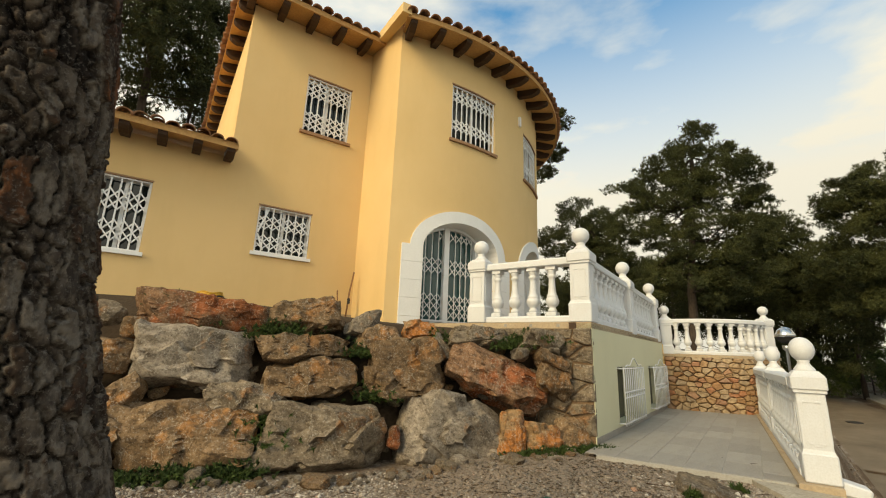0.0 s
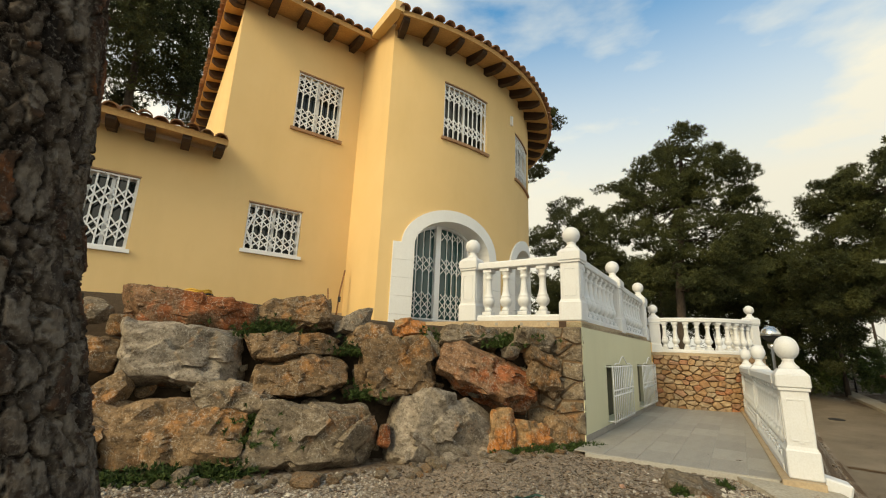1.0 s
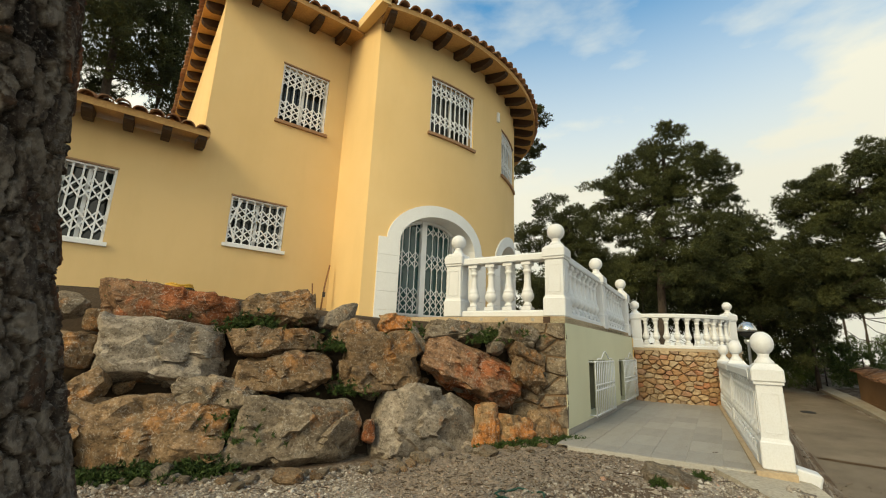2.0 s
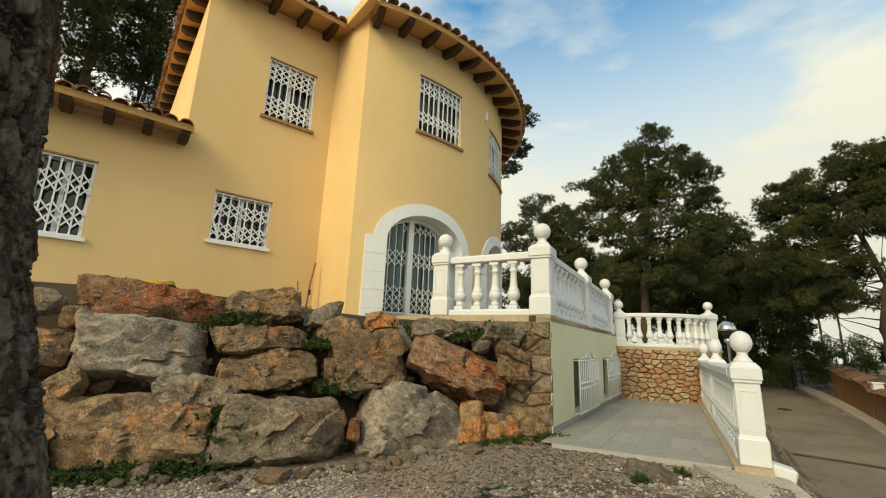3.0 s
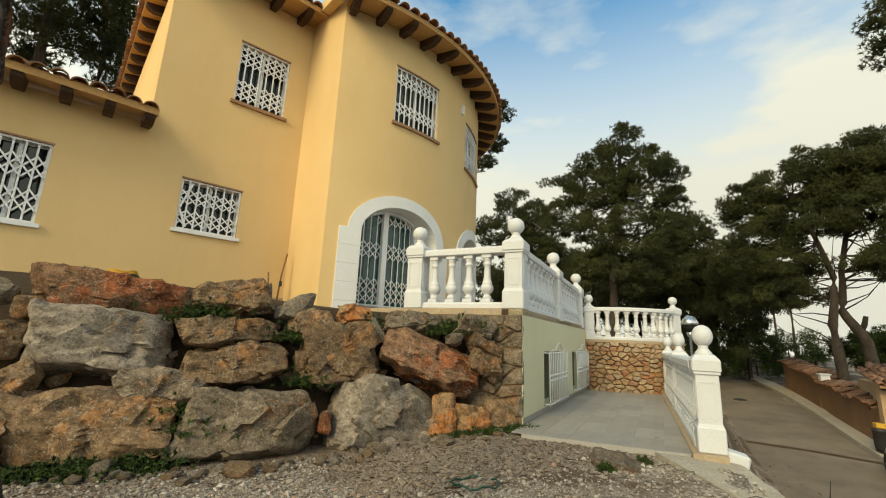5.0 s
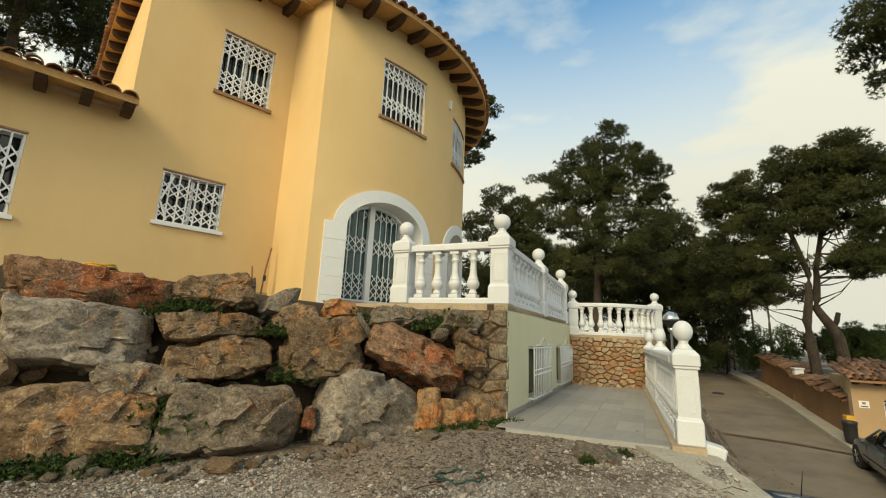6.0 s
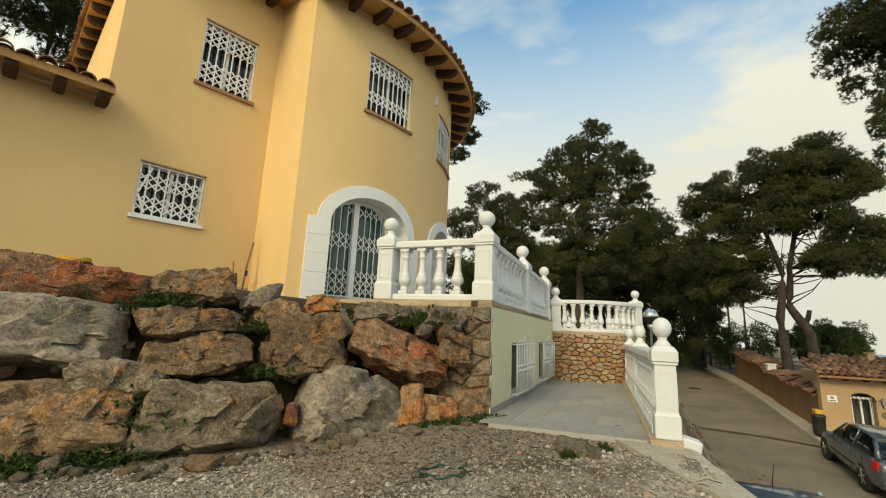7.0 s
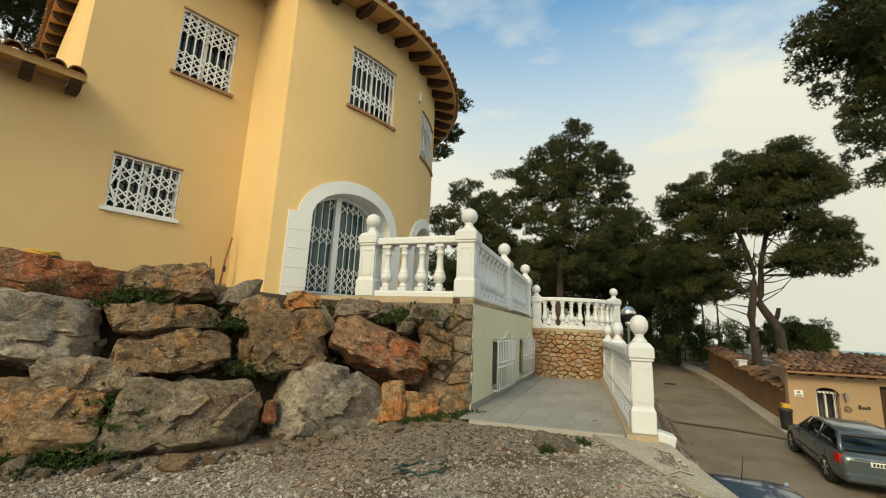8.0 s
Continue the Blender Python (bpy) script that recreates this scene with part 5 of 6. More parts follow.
for k, (az, h, w) in enumerate(((54.6, 1.5, 0.5), (55.6, 1.7, 0.6), (56.6, 1.5, 0.5), (57.3, 1.3, 0.5))):
    b0 = base_at(az, 28.5)
    b0.z = -1.0
    g = np.random.default_rng(90 + k)
    n = 46
    c = np.stack([g.normal(0, w * 0.5, n), g.normal(0, w * 0.5, n), g.uniform(0, h * 0.6, n)], 1)
    ob = new("yucca_plant", blades_mesh("yucca_plant", c, np.tile([[0.0, 0.0, 1.4]], (n, 1)), g, 9, 0.55, 0.05, AGAVE, 0.7))
    ob.matrix_basis = Matrix.Translation(b0)
    tagged(ob, "spiky yellow-green plant behind the lane wall", "plant", "spiky plants", "stuff")

# ---- lane wall and cottage across the street ----
RENDER_BR = stucco("brown_render", (0.27, 0.155, 0.082), (0.20, 0.115, 0.062))
COTTAGE = stucco("apricot_render", (0.43, 0.295, 0.175), (0.37, 0.25, 0.15))
OLD_TILE = two_scale("weathered_clay_tile", (0.27, 0.12, 0.062), (0.13, 0.074, 0.046), (0.29, 0.19, 0.125), 3, 22, 0.9, 0.4, 0.006)
vary(OLD_TILE, 0.42, 1.08)
OLD_TILE_ME = TILE_ME.copy()
OLD_TILE_ME.materials.clear()
OLD_TILE_ME.materials.append(OLD_TILE)
def lane(u, z, d=0.0):
    """On the lane wall's face, u metres along the street; d towards the lane."""
    return street(u, 6.28 + 0.01 * (u - 19) - 0.012 * max(0, u - 26) ** 2 - d, z)


lane_wall = thing("lane_wall", None, "brown rendered lane wall stepped under tiled copings", "wall", kind="structure")
for a, b, top, rise in ((19.25, 26.0, -0.66, 0.072), (26.0, 31.0, -0.06, 0.11)):
    def sloped(u, z, d=0.0):
        return lane(u, z + rise * (u - a), d)
    bm = B()
    wall_mesh(bm, sloped, a, b, road_z(a) - 0.6, top, [], 0.28, 0.6)
    part("wall_panel", bm, RENDER_BR, lane_wall)
    bm = B()
    surf_box(bm, lane, a, b, road_z(a) - 0.2, road_z((a + b) / 2) + 0.3, 0.0, 0.05, 4)
    part("wall_foot", bm, RENDER_BR, lane_wall)
    u = max(a, 19.7)
    while u < b + 0.1:
        sag = 0.05 * math.sin(u * 1.9)
        for d in (0.12, -0.14, -0.40, -0.66):
            q = sloped(u, top + 0.05 + sag + random.uniform(-0.04, 0.04) + 0.25 * (0.14 - abs(d + 0.14)), d + 0.1)
            part("roof_tile", OLD_TILE_ME, None, lane_wall, m=Matrix.Translation(q) @ pose(0, 0, 0, 16 + random.uniform(-8, 8), random.uniform(-8, 8), S_TURN + 180 + random.uniform(-16, 16)))
        u += 0.23
bm = B()
q = lane(25.6, 0.02, -0.12)
bm_box(bm, q.x, q.y, q.z, 0.42, 0.34, 0.30, S_TURN, bevel=0.02)
bm_box(bm, q.x, q.y, q.z + 0.17, 0.52, 0.42, 0.06, S_TURN, bevel=0.01)
part("wall_pier", bm, STONE_W, lane_wall, "pale stone pier cap between copings")

def cot(u, z, d=0.0):
    """On the cottage's street wall, u metres to the right of its corner; d towards the viewer."""
    return street(19.2 - d, 6.2 + u, z)


cottage = thing("cottage", None, "low apricot cottage with a clay tile roof", "house")
CZ = -1.95
bm = B()
wall_mesh(bm, cot, 0.0, 9.0, CZ - 0.4, 0.22, [(0.78, 1.40, CZ + 0.32, lambda u: CZ + 1.42 + 0.16 * math.sqrt(max(0, 1 - ((u - 1.09) / 0.31) ** 2))), (2.55, 3.5, CZ, CZ + 1.75)], 0.3, 1.5)
part("front_wall", bm, COTTAGE, cottage)
bm = B()
p = [cot(0.05, 0, -0.3), cot(0.7, 0, -4), cot(0.95, 0, -4), cot(0.3, 0, -0.3)]
bm_prism(bm, [(v.x, v.y) for v in p[0:4]], CZ - 0.4, 0.18)
part("side_wall", bm, COTTAGE, cottage)
# backing in the same dimmed grey behind the cottage openings
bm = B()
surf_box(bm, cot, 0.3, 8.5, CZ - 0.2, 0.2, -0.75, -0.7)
part("inner_wall", bm, m_dim_room, cottage)
bm = B()
surf_box(bm, cot, 0.78, 1.40, CZ + 0.32, CZ + 0.38, -0.22, -0.15)
surf_box(bm, cot, 0.78, 1.40, CZ + 1.38, CZ + 1.44, -0.22, -0.15)
w = part("window", bm, FRAME, cottage, "arched window with dark iron bars")
IRON = two_scale("black_iron", (0.03, 0.027, 0.025), (0.045, 0.04, 0.036), (0.02, 0.02, 0.02), 6, 60, 0.6, 0.2, 0.002)
for k in range(6):
    u = 0.80 + 0.58 * k / 5
    bm = B()
    bm_tube(bm, [cot(u, CZ + 0.28, 0.02), cot(u, CZ + 0.40, 0.10), cot(u, CZ + 1.40, 0.10), cot(u, CZ + 1.46, 0.02)], [0.012] * 4, 5)
    part("bar", bm, IRON, w)
for z in (CZ + 0.42, CZ + 1.36):
    bm = B()
    bm_tube(bm, [cot(0.76, z, 0.10), cot(1.42, z, 0.10)], [0.014] * 2, 5)
    part("crossbar", bm, IRON, w)
for u0, u1 in ((0.80, 0.86), (1.06, 1.12), (1.32, 1.38)):
    bm = B()
    surf_box(bm, cot, u0, u1, CZ + 0.34, CZ + 1.45, -0.2, -0.14)
    part("sash", bm, FRAME, w)
bm = B()
surf_box(bm, cot, 0.72, 1.46, CZ + 0.24, CZ + 0.31, -0.1, 0.08)
part("sill", bm, SLAB, w)
bm = B()
surf_box(bm, cot, 0.16, 0.42, CZ + 1.22, CZ + 1.44, 0.0, 0.015)
pl = part("wall_plaque", bm, FRAME, cottage, "small white tile plaque")
bm = B()
surf_box(bm, cot, 0.24, 0.33, CZ + 1.33, CZ + 1.40, 0.016, 0.02)
part("plaque_mark", bm, TILE, pl, "red mark on plaque")
bm = B()
surf_box(bm, cot, 0.20, 0.38, CZ + 1.25, CZ + 1.28, 0.016, 0.02)
part("plaque_line", bm, IRON, pl)
bm = B()
for u0, u1, z0, z1, d in ((1.55, 1.65, 1.22, 1.38, 0.13), (1.52, 1.68, 1.38, 1.41, 0.15), (1.57, 1.63, 1.41, 1.46, 0.11), (1.58, 1.62, 1.14, 1.22, 0.09)):
    surf_box(bm, cot, u0, u1, CZ + z0, CZ + z1, 0.0, d)
part("wall_lantern", bm, two_scale("grey_lantern_metal", (0.30, 0.30, 0.29), (0.24, 0.24, 0.23), (0.18, 0.18, 0.17), 6, 60, 0.5, 0.1, 0.001), cottage, "grey metal wall lantern")
bm = B()
bm_tube(bm, [cot(1.62 + (0.03 + 0.004 * k) * math.cos(0.55 * k), CZ + 0.93 + (0.03 + 0.004 * k) * math.sin(0.55 * k), 0.02) for k in range(24)], [0.010] * 24, 4)
part("iron_ornament", bm, IRON, cottage, "black wrought-iron wall scroll")
bm = B()
for du, w_, h_ in ((0.0, 0.07, 0.13), (0.10, 0.06, 0.08), (0.18, 0.05, 0.08), (0.25, 0.06, 0.11)):
    surf_box(bm, cot, 1.92 + du, 1.92 + du + w_, CZ + 0.95, CZ + 0.95 + h_, 0.0, 0.02)
part("name_sign", bm, IRON, cottage, "black wrought-iron name sign")
bm = B()
surf_box(bm, cot, 2.55, 3.5, CZ, CZ + 1.75, -0.25, -0.2)
part("door_panel", bm, WOOD, cottage, "brown timber door")
# its roof: rows of tiles on a slope, a few of them out of line
slab = B()
vs = [slab.verts.new(cot(u, z, d)) for u, z, d in ((-0.12, 0.16, 0.42), (9, 0.16, 0.42), (9, 0.72, -2.1), (0.4, 0.72, -2.1))]
vs2 = [slab.verts.new(v.co - Vector((0, 0, 0.07))) for v in vs]
slab.faces.new(vs)
slab.faces.new(list(reversed(vs2)))
for i in range(4):
    slab.faces.new((vs[i], vs2[i], vs2[(i + 1) % 4], vs[(i + 1) % 4]))
roof = part("roof", slab, SILL, cottage)
slope = math.degrees(math.atan2(0.56, 2.52))
for i in range(24):
    for j in range(7):
        if j < 4 + i:
            p = cot(-0.08 + 0.215 * i + random.uniform(-0.015, 0.015), 0.18 + 0.085 * j + random.uniform(-0.01, 0.012), 0.48 - 0.39 * j)
            part("roof_tile", OLD_TILE_ME, None, roof, m=Matrix.Translation(p) @ pose(0, 0, 0, slope + random.uniform(-4, 4), random.uniform(-5, 5), S_TURN - 90 + random.uniform(-7, 7)))
for i in range(5):
    p = cot(0.1 + 0.55 * i, 0.07, 0.0)
    part("rafter_tail", BEAM_ME, WOOD, roof, m=Matrix.Translation(p) @ pose(0, 0, 0, 0, 0, S_TURN - 90) @ Matrix.Scale(0.7, 4))
bm = B()
p = cot(2.2, 0.9, -1.9)
bm_box(bm, p.x, p.y, 0.80, 0.2, 0.2, 0.3, S_TURN, bevel=0.02)
bm_box(bm, p.x, p.y, 0.95, 0.26, 0.26, 0.04, S_TURN, bevel=0.01)
part("chimney", bm, COTTAGE, roof)

# bin and post box by the kerb
bm = B()
bm_lathe(bm, [(0.15, 0.06), (0.17, 0.2), (0.19, 0.62), (0.205, 0.64), (0.205, 0.70), (0.18, 0.72)], 16)
M_BIN = two_scale("black_plastic", (0.02, 0.02, 0.021), (0.03, 0.03, 0.031), (0.015, 0.015, 0.015), 5, 60, 0.45, 0.1, 0.002)
ob = tagged(part("litter_bin", bm, M_BIN), "black plastic litter bin on the pavement", "bin")
ob.matrix_basis = Matrix.Translation(street(18.6, 5.86, road_z(18.6) + 0.10)) 
bm = B()
bm_box(bm, 0, 0, 0.55, 0.30, 0.24, 0.55, bevel=0.02)
bm_box(bm, 0, 0, 0.15, 0.24, 0.18, 0.34, bevel=0.01)
M_YEL = two_scale("yellow_painted_metal", (0.62, 0.36, 0.05), (0.55, 0.31, 0.04), (0.4, 0.22, 0.03), 4, 50, 0.5, 0.1, 0.002)
ob = tagged(part("post_box", bm, M_YEL), "yellow meter box against the cottage wall", "box")
ob.matrix_basis = Matrix.Translation(street(18.95, 5.98, road_z(19) + 0.10)) @ pose(0, 0, 0, 0, 0, S_TURN)


# ---- parked cars ----
def paint(name, c):
    m, n, l, b = mat(name, 0.32, 0.35, 0.5)
    f = noise_node(n, l, 3, 4)
    l.new(mixed(n, l, f, c, tuple(v * 0.8 for v in c)), b.inputs["Base Color"])
    b.inputs["Coat Weight"].default_value, b.inputs["Coat Roughness"].default_value = 0.8, 0.05
    return m


TYRE = two_scale("tyre_rubber", (0.018, 0.018, 0.018), (0.028, 0.027, 0.026), (0.04, 0.037, 0.034), 4, 60, 0.9, 0.2, 0.003)
m_rim, _, _, b_ = mat("alloy_rim", 0.3, 0.9, 0.5)
b_.inputs["Base Color"].default_value = (0.5, 0.5, 0.5, 1)
m_lamp, _, _, b_ = mat("red_lamp_lens", 0.15, 0, 0.5)
b_.inputs["Base Color"].default_value = (0.45, 0.015, 0.01, 1)
m_plate, _, _, b_ = mat("white_number_plate", 0.4, 0, 0.4)
b_.inputs["Base Color"].default_value = (0.7, 0.7, 0.68, 1)


CAR_GLASS, _, _, b_ = mat("tinted_car_glass", 0.04, 0, 0.45)
b_.inputs["Base Color"].default_value = (0.006, 0.008, 0.009, 1)


def loft(bm, stations, smooth=True):
    last = None
    for x, ring in stations:
        full = [(y, z) for y, z in ring] + [(-y, z) for y, z in reversed(ring)]
        vs = [bm.verts.new((x, y, z)) for y, z in full]
        if last:
            for j in range(len(vs)):
                f = bm.faces.new((last[j], last[(j + 1) % len(vs)], vs[(j + 1) % len(vs)], vs[j]))
                f.smooth = smooth
        else:
            bm.faces.new(vs)
        last = vs
    bm.faces.new(last)


def hatchback(m, colour, label, aerial=False):
    """A five-door hatchback, nose towards +x, standing on z = 0; origin at the middle of the rear axle's track."""
    car = thing("hatchback_car", m, label, "car", "parked cars")
    bm = B()
    def ring(w, lo, belt):
        return [(w * 0.80, lo), (w * 0.97, lo + 0.10), (w, lo + 0.30), (w * 0.985, belt - 0.14), (w * 0.93, belt - 0.03), (w * 0.82, belt)]
    loft(bm, [(-0.86, ring(0.72, 0.34, 0.80)), (-0.82, ring(0.79, 0.27, 0.90)), (-0.70, ring(0.835, 0.22, 0.97)), (-0.3, ring(0.855, 0.2, 0.95)), (0.6, ring(0.86, 0.19, 0.93)),
              (1.6, ring(0.86, 0.19, 0.92)), (2.3, ring(0.855, 0.19, 0.90)), (2.9, ring(0.82, 0.2, 0.80)), (3.2, ring(0.74, 0.24, 0.68)), (3.30, ring(0.62, 0.3, 0.58))])
    part("body", bm, colour, car)
    bm = B()
    def cab(w0, w1, z0, z1):
        return [(w0, z0), (w0 * 0.99, z0 + 0.04), (w1, z1 - 0.03), (w1 * 0.93, z1)]
    loft(bm, [(-0.70, cab(0.74, 0.70, 0.95, 1.02)), (-0.30, cab(0.77, 0.60, 0.94, 1.34)), (0.1, cab(0.78, 0.59, 0.93, 1.395)), (0.9, cab(0.78, 0.60, 0.92, 1.405)), (1.45, cab(0.78, 0.58, 0.91, 1.35)), (2.25, cab(0.72, 0.66, 0.88, 0.93))])
    part("glasshouse", bm, CAR_GLASS, car, "dark car window glass")
    bm = B()
    def top(w, z):
        return [(w, z - 0.035), (w * 0.985, z - 0.01), (w * 0.9, z + 0.012), (w * 0.5, z + 0.025)]
    loft(bm, [(-0.36, top(0.60, 1.335)), (-0.25, top(0.615, 1.365)), (0.2, top(0.62, 1.41)), (0.9, top(0.62, 1.415)), (1.35, top(0.61, 1.38)), (1.5, top(0.59, 1.345))])
    part("roof_panel", bm, colour, car)
    for sgn in (-1, 1):
        for pts, r in ((((-0.72, 0.745, 0.95), (-0.34, 0.63, 1.35)), 0.055), (((0.62, 0.79, 0.92), (0.55, 0.62, 1.40)), 0.03), (((2.2, 0.735, 0.89), (1.45, 0.60, 1.37)), 0.035)):
            bm = B()
            bm_tube(bm, [(x, y * sgn, z) for x, y, z in pts], [r, r * 0.8], 6)
            part("pillar", bm, colour, car)
        bm = B()
        loft_pts = [(-0.80, 0.62), (-0.845, 0.70), (-0.79, 0.815), (-0.62, 0.855), (-0.60, 0.80)]
        lo = [bm.verts.new((x, y * sgn, 0.70)) for x, y in loft_pts]
        hi = [bm.verts.new((x + 0.04, y * sgn * 0.985, 0.90)) for x, y in loft_pts]
        for i in range(4):
            bm.faces.new((lo[i], lo[i + 1], hi[i + 1], hi[i]))
        bm.faces.new(lo)
        bm.faces.new(hi)
        part("tail_lamp", bm, m_lamp, car, "red tail lamp")
        bm = B()
        bm_box(bm, 1.72, sgn * 0.93, 0.96, 0.12, 0.16, 0.11, bevel=0.03)
        part("door_mirror", bm, colour, car)
        bm = B()
        bm_box(bm, 1.2, sgn * 0.857, 0.50, 1.7, 0.02, 0.055, bevel=0.008)
        part("side_trim", bm, TYRE, car, "black rubbing strip")
        for x in (0.62, 1.62):
            bm = B()
            bm_box(bm, x - 0.28, sgn * 0.852, 0.755, 0.17, 0.03, 0.03, bevel=0.008)
            part("door_handle", bm, colour, car)
        for x in (-0.05, 0.62, 1.75):
            bm = B()
            bm_box(bm, x, sgn * 0.846, 0.58, 0.012, 0.02, 0.50)
            part("door_seam", bm, TYRE, car)
        for x in (0.0, 2.61):
            bm = B()
            q = pose(x, sgn * 0.74, 0.30, 90, 0, 0)
            bm_lathe(bm, [(0.20, -0.1), (0.28, -0.1), (0.30, -0.07), (0.30, 0.07), (0.28, 0.1), (0.20, 0.1)], 28, q)
            wheel = part("wheel", bm, TYRE, car, "black tyre")
            bm = B()
            bm_lathe(bm, [(0.205, -0.105), (0.205, 0.105), (0.19, 0.108)], 24, q)
            for k in range(5):
                a = 2 * math.pi * k / 5
                for v in bm_box(bm, 0, 0, 0.09, 0.16, 0.045, 0.03):
                    v.co = q @ pose(0, 0, sgn * 0.0, 0, 0, math.degrees(a)) @ (v.co + Vector((0.11, 0, 0.022 if sgn < 0 else -0.202)))
            part("rim", bm, m_rim, wheel, "grey alloy rim")
            bm = B()
            bm_lathe(bm, [(0.34, -0.115), (0.345, 0.1), (0.31, 0.115)], 28, q)
            part("wheel_arch", bm, TYRE, car)
    bm = B()
    bm_box(bm, -0.86, 0, 0.40, 0.14, 1.52, 0.22, bevel=0.05)
    part("rear_bumper", bm, colour, car)
    bm = B()
    bm_box(bm, -0.855, 0, 0.76, 0.02, 0.52, 0.115, bevel=0.006)
    plate = part("number_plate", bm, m_plate, car, "white number plate")
    for k in range(7):
        bm = B()
        bm_box(bm, -0.868, -0.20 + 0.066 * k, 0.76, 0.004, 0.04, 0.07)
        part("plate_bar", bm, M_BIN, plate)
    bm = B()
    bm_box(bm, -0.86, 0, 0.86, 0.03, 1.1, 0.035, bevel=0.01)
    part("tailgate_strip", bm, m_rim, car)
    if aerial:
        bm = B()
        bm_tube(bm, [(1.30, 0, 1.385), (1.12, 0, 1.78)], [0.008, 0.004], 5)
        part("aerial", bm, M_BIN, car, "thin black roof aerial")
    return car


BLUE_GREY = paint("blue_grey_car_paint", (0.085, 0.105, 0.118))
BLUE = paint("blue_car_paint", (0.05, 0.09, 0.15))
hatchback(Matrix.Translation(Vector((12.80, 7.60, road_z(13.8) + 0.01))) @ pose(0, 0, 0, 0, -2.3, S_TURN - 4) @ Matrix.Diagonal((0.99, 0.93, 0.89, 1)), BLUE_GREY, "dark blue-grey five-door hatchback parked by the cottage")
hatchback(Matrix.Translation(street(6.8, 1.9, road_z(6.8) + 0.01)) @ pose(0, 0, 0, 0, -2.3, S_TURN), BLUE, "blue hatchback with a roof aerial parked below the bank", True)

# ---- garden lamp ----
lamp = thing("garden_lamp", Matrix.Translation(street(8.72, 0.46, -0.9)), "grey garden lamp with a half-silvered globe", "lamp")
m_silver, _, _, b_ = mat("silvered_globe", 0.22, 0.9, 0.5)
b_.inputs["Base Color"].default_value = (0.55, 0.55, 0.54, 1)
bm = B()
bm_lathe(bm, [(0.06, 0.0), (0.045, 0.1), (0.022, 0.15), (0.02, 2.16), (0.05, 2.18), (0.06, 2.24)], 12)
part("pole", bm, m_rim, lamp, "grey metal pole")
bm = B()
bm_lathe(bm, [(max(0.004, 0.13 * math.sin(math.pi * k / 12)), 2.40 - 0.13 * math.cos(math.pi * k / 12)) for k in range(6)] + [(0.14, 2.36), (0.14, 2.37)], 22)
part("shade", bm, TYRE, lamp, "dark lower bowl")
bm = B()
bm_lathe(bm, [(0.14, 2.37), (0.136, 2.41), (0.11, 2.47), (0.066, 2.515), (0.005, 2.53)], 22)
part("globe", bm, m_silver, lamp, "silvered globe cap")

# drain channel across the lane and a manhole cover
bm = B()
last = None
for k in range(9):
    r = 2.4 + 3.2 * k / 8
    sc_ = 18.6 - 0.1 * k
    vs = [bm.verts.new(street(sc_ + o, r, road_z(sc_ + o) + 0.018 - 0.02 * abs(r - 4.0))) for o in (-0.15, 0.15)]
    if last:
        bm.faces.new((last[0], last[1], vs[1], vs[0]))
    last = vs
bmesh.ops.solidify(bm, geom=bm.faces[:], thickness=0.03)
tagged(part("drain_channel", bm, MORTAR), "brown patched drain channel across the lane", "drain", kind="structure")
bm = B()
bm_lathe(bm, [(0.30, -0.03), (0.30, 0.0), (0.27, 0.008)], 24)
ob = tagged(part("manhole_cover", bm, IRON), "round dark manhole cover in the lane", "manhole cover")
ob.matrix_basis = Matrix.Translation(street(27.0, 3.4, road_z(27.0) + 0.012)) @ pose(0, 0, 0, 0, -5, S_TURN)


# ---- loose things on the ground and the wall ----
def ground_pt(x, y):
    s, r = x * AX + y * AY, x * AY - y * AX
    return Vector((x, y, ground_z(s, r)))


# flat rock and concrete apron in front of the ramp
ob = new("boulder", boulder_mesh(0.64, 0.55, 0.32, 81, ROCKS["g"], 4, cuts=14))
ob.matrix_basis = Matrix.Translation(Vector((2.44, 4.13, -0.12))) @ pose(0, 0, 0, 4, 6, -22)
tagged(ob, "flat grey-tan boulder lying before the paved ramp", "boulder")
bm = B()
last = None
for k in range(15):
    t = k / 14
    inner = Vector((3.02, 4.46, 0)).lerp(Vector((2.86, 2.7, 0)), t)
    outer = Vector((3.84, 4.32, 0)).lerp(Vector((3.14, 2.7, 0)), t)
    vs = []
    for j, f in enumerate((0, 0, 0.3, 0.65, 1.0, 1.04)):
        p = inner.lerp(outer, f)
        z = 0.002 - 0.075 * t - 0.02 * f + 0.015 * noise.noise(Vector((p.x * 4, p.y * 4, 0)))
        vs.append(bm.verts.new((p.x + 0.03 * noise.noise(Vector((t * 9, j, 0))), p.y, z - (0.3 if j == 0 else 0.9 if j == 5 else 0))))
    if last:
        for j in range(5):
            bm.faces.new((last[j], last[j + 1], vs[j + 1], vs[j]))
    last = vs
tagged(part("concrete_apron", bm, CONCRETE), "rough worn concrete edge above the lane bank", "ground", kind="structure")

rng = np.random.default_rng(5)
# single stones at the wall's foot
STONE_ME = [boulder_mesh(1.0, 0.8, 0.6, 200 + k, ROCKS["gwbg"[k % 4]], 2, name="stone") for k in range(8)]
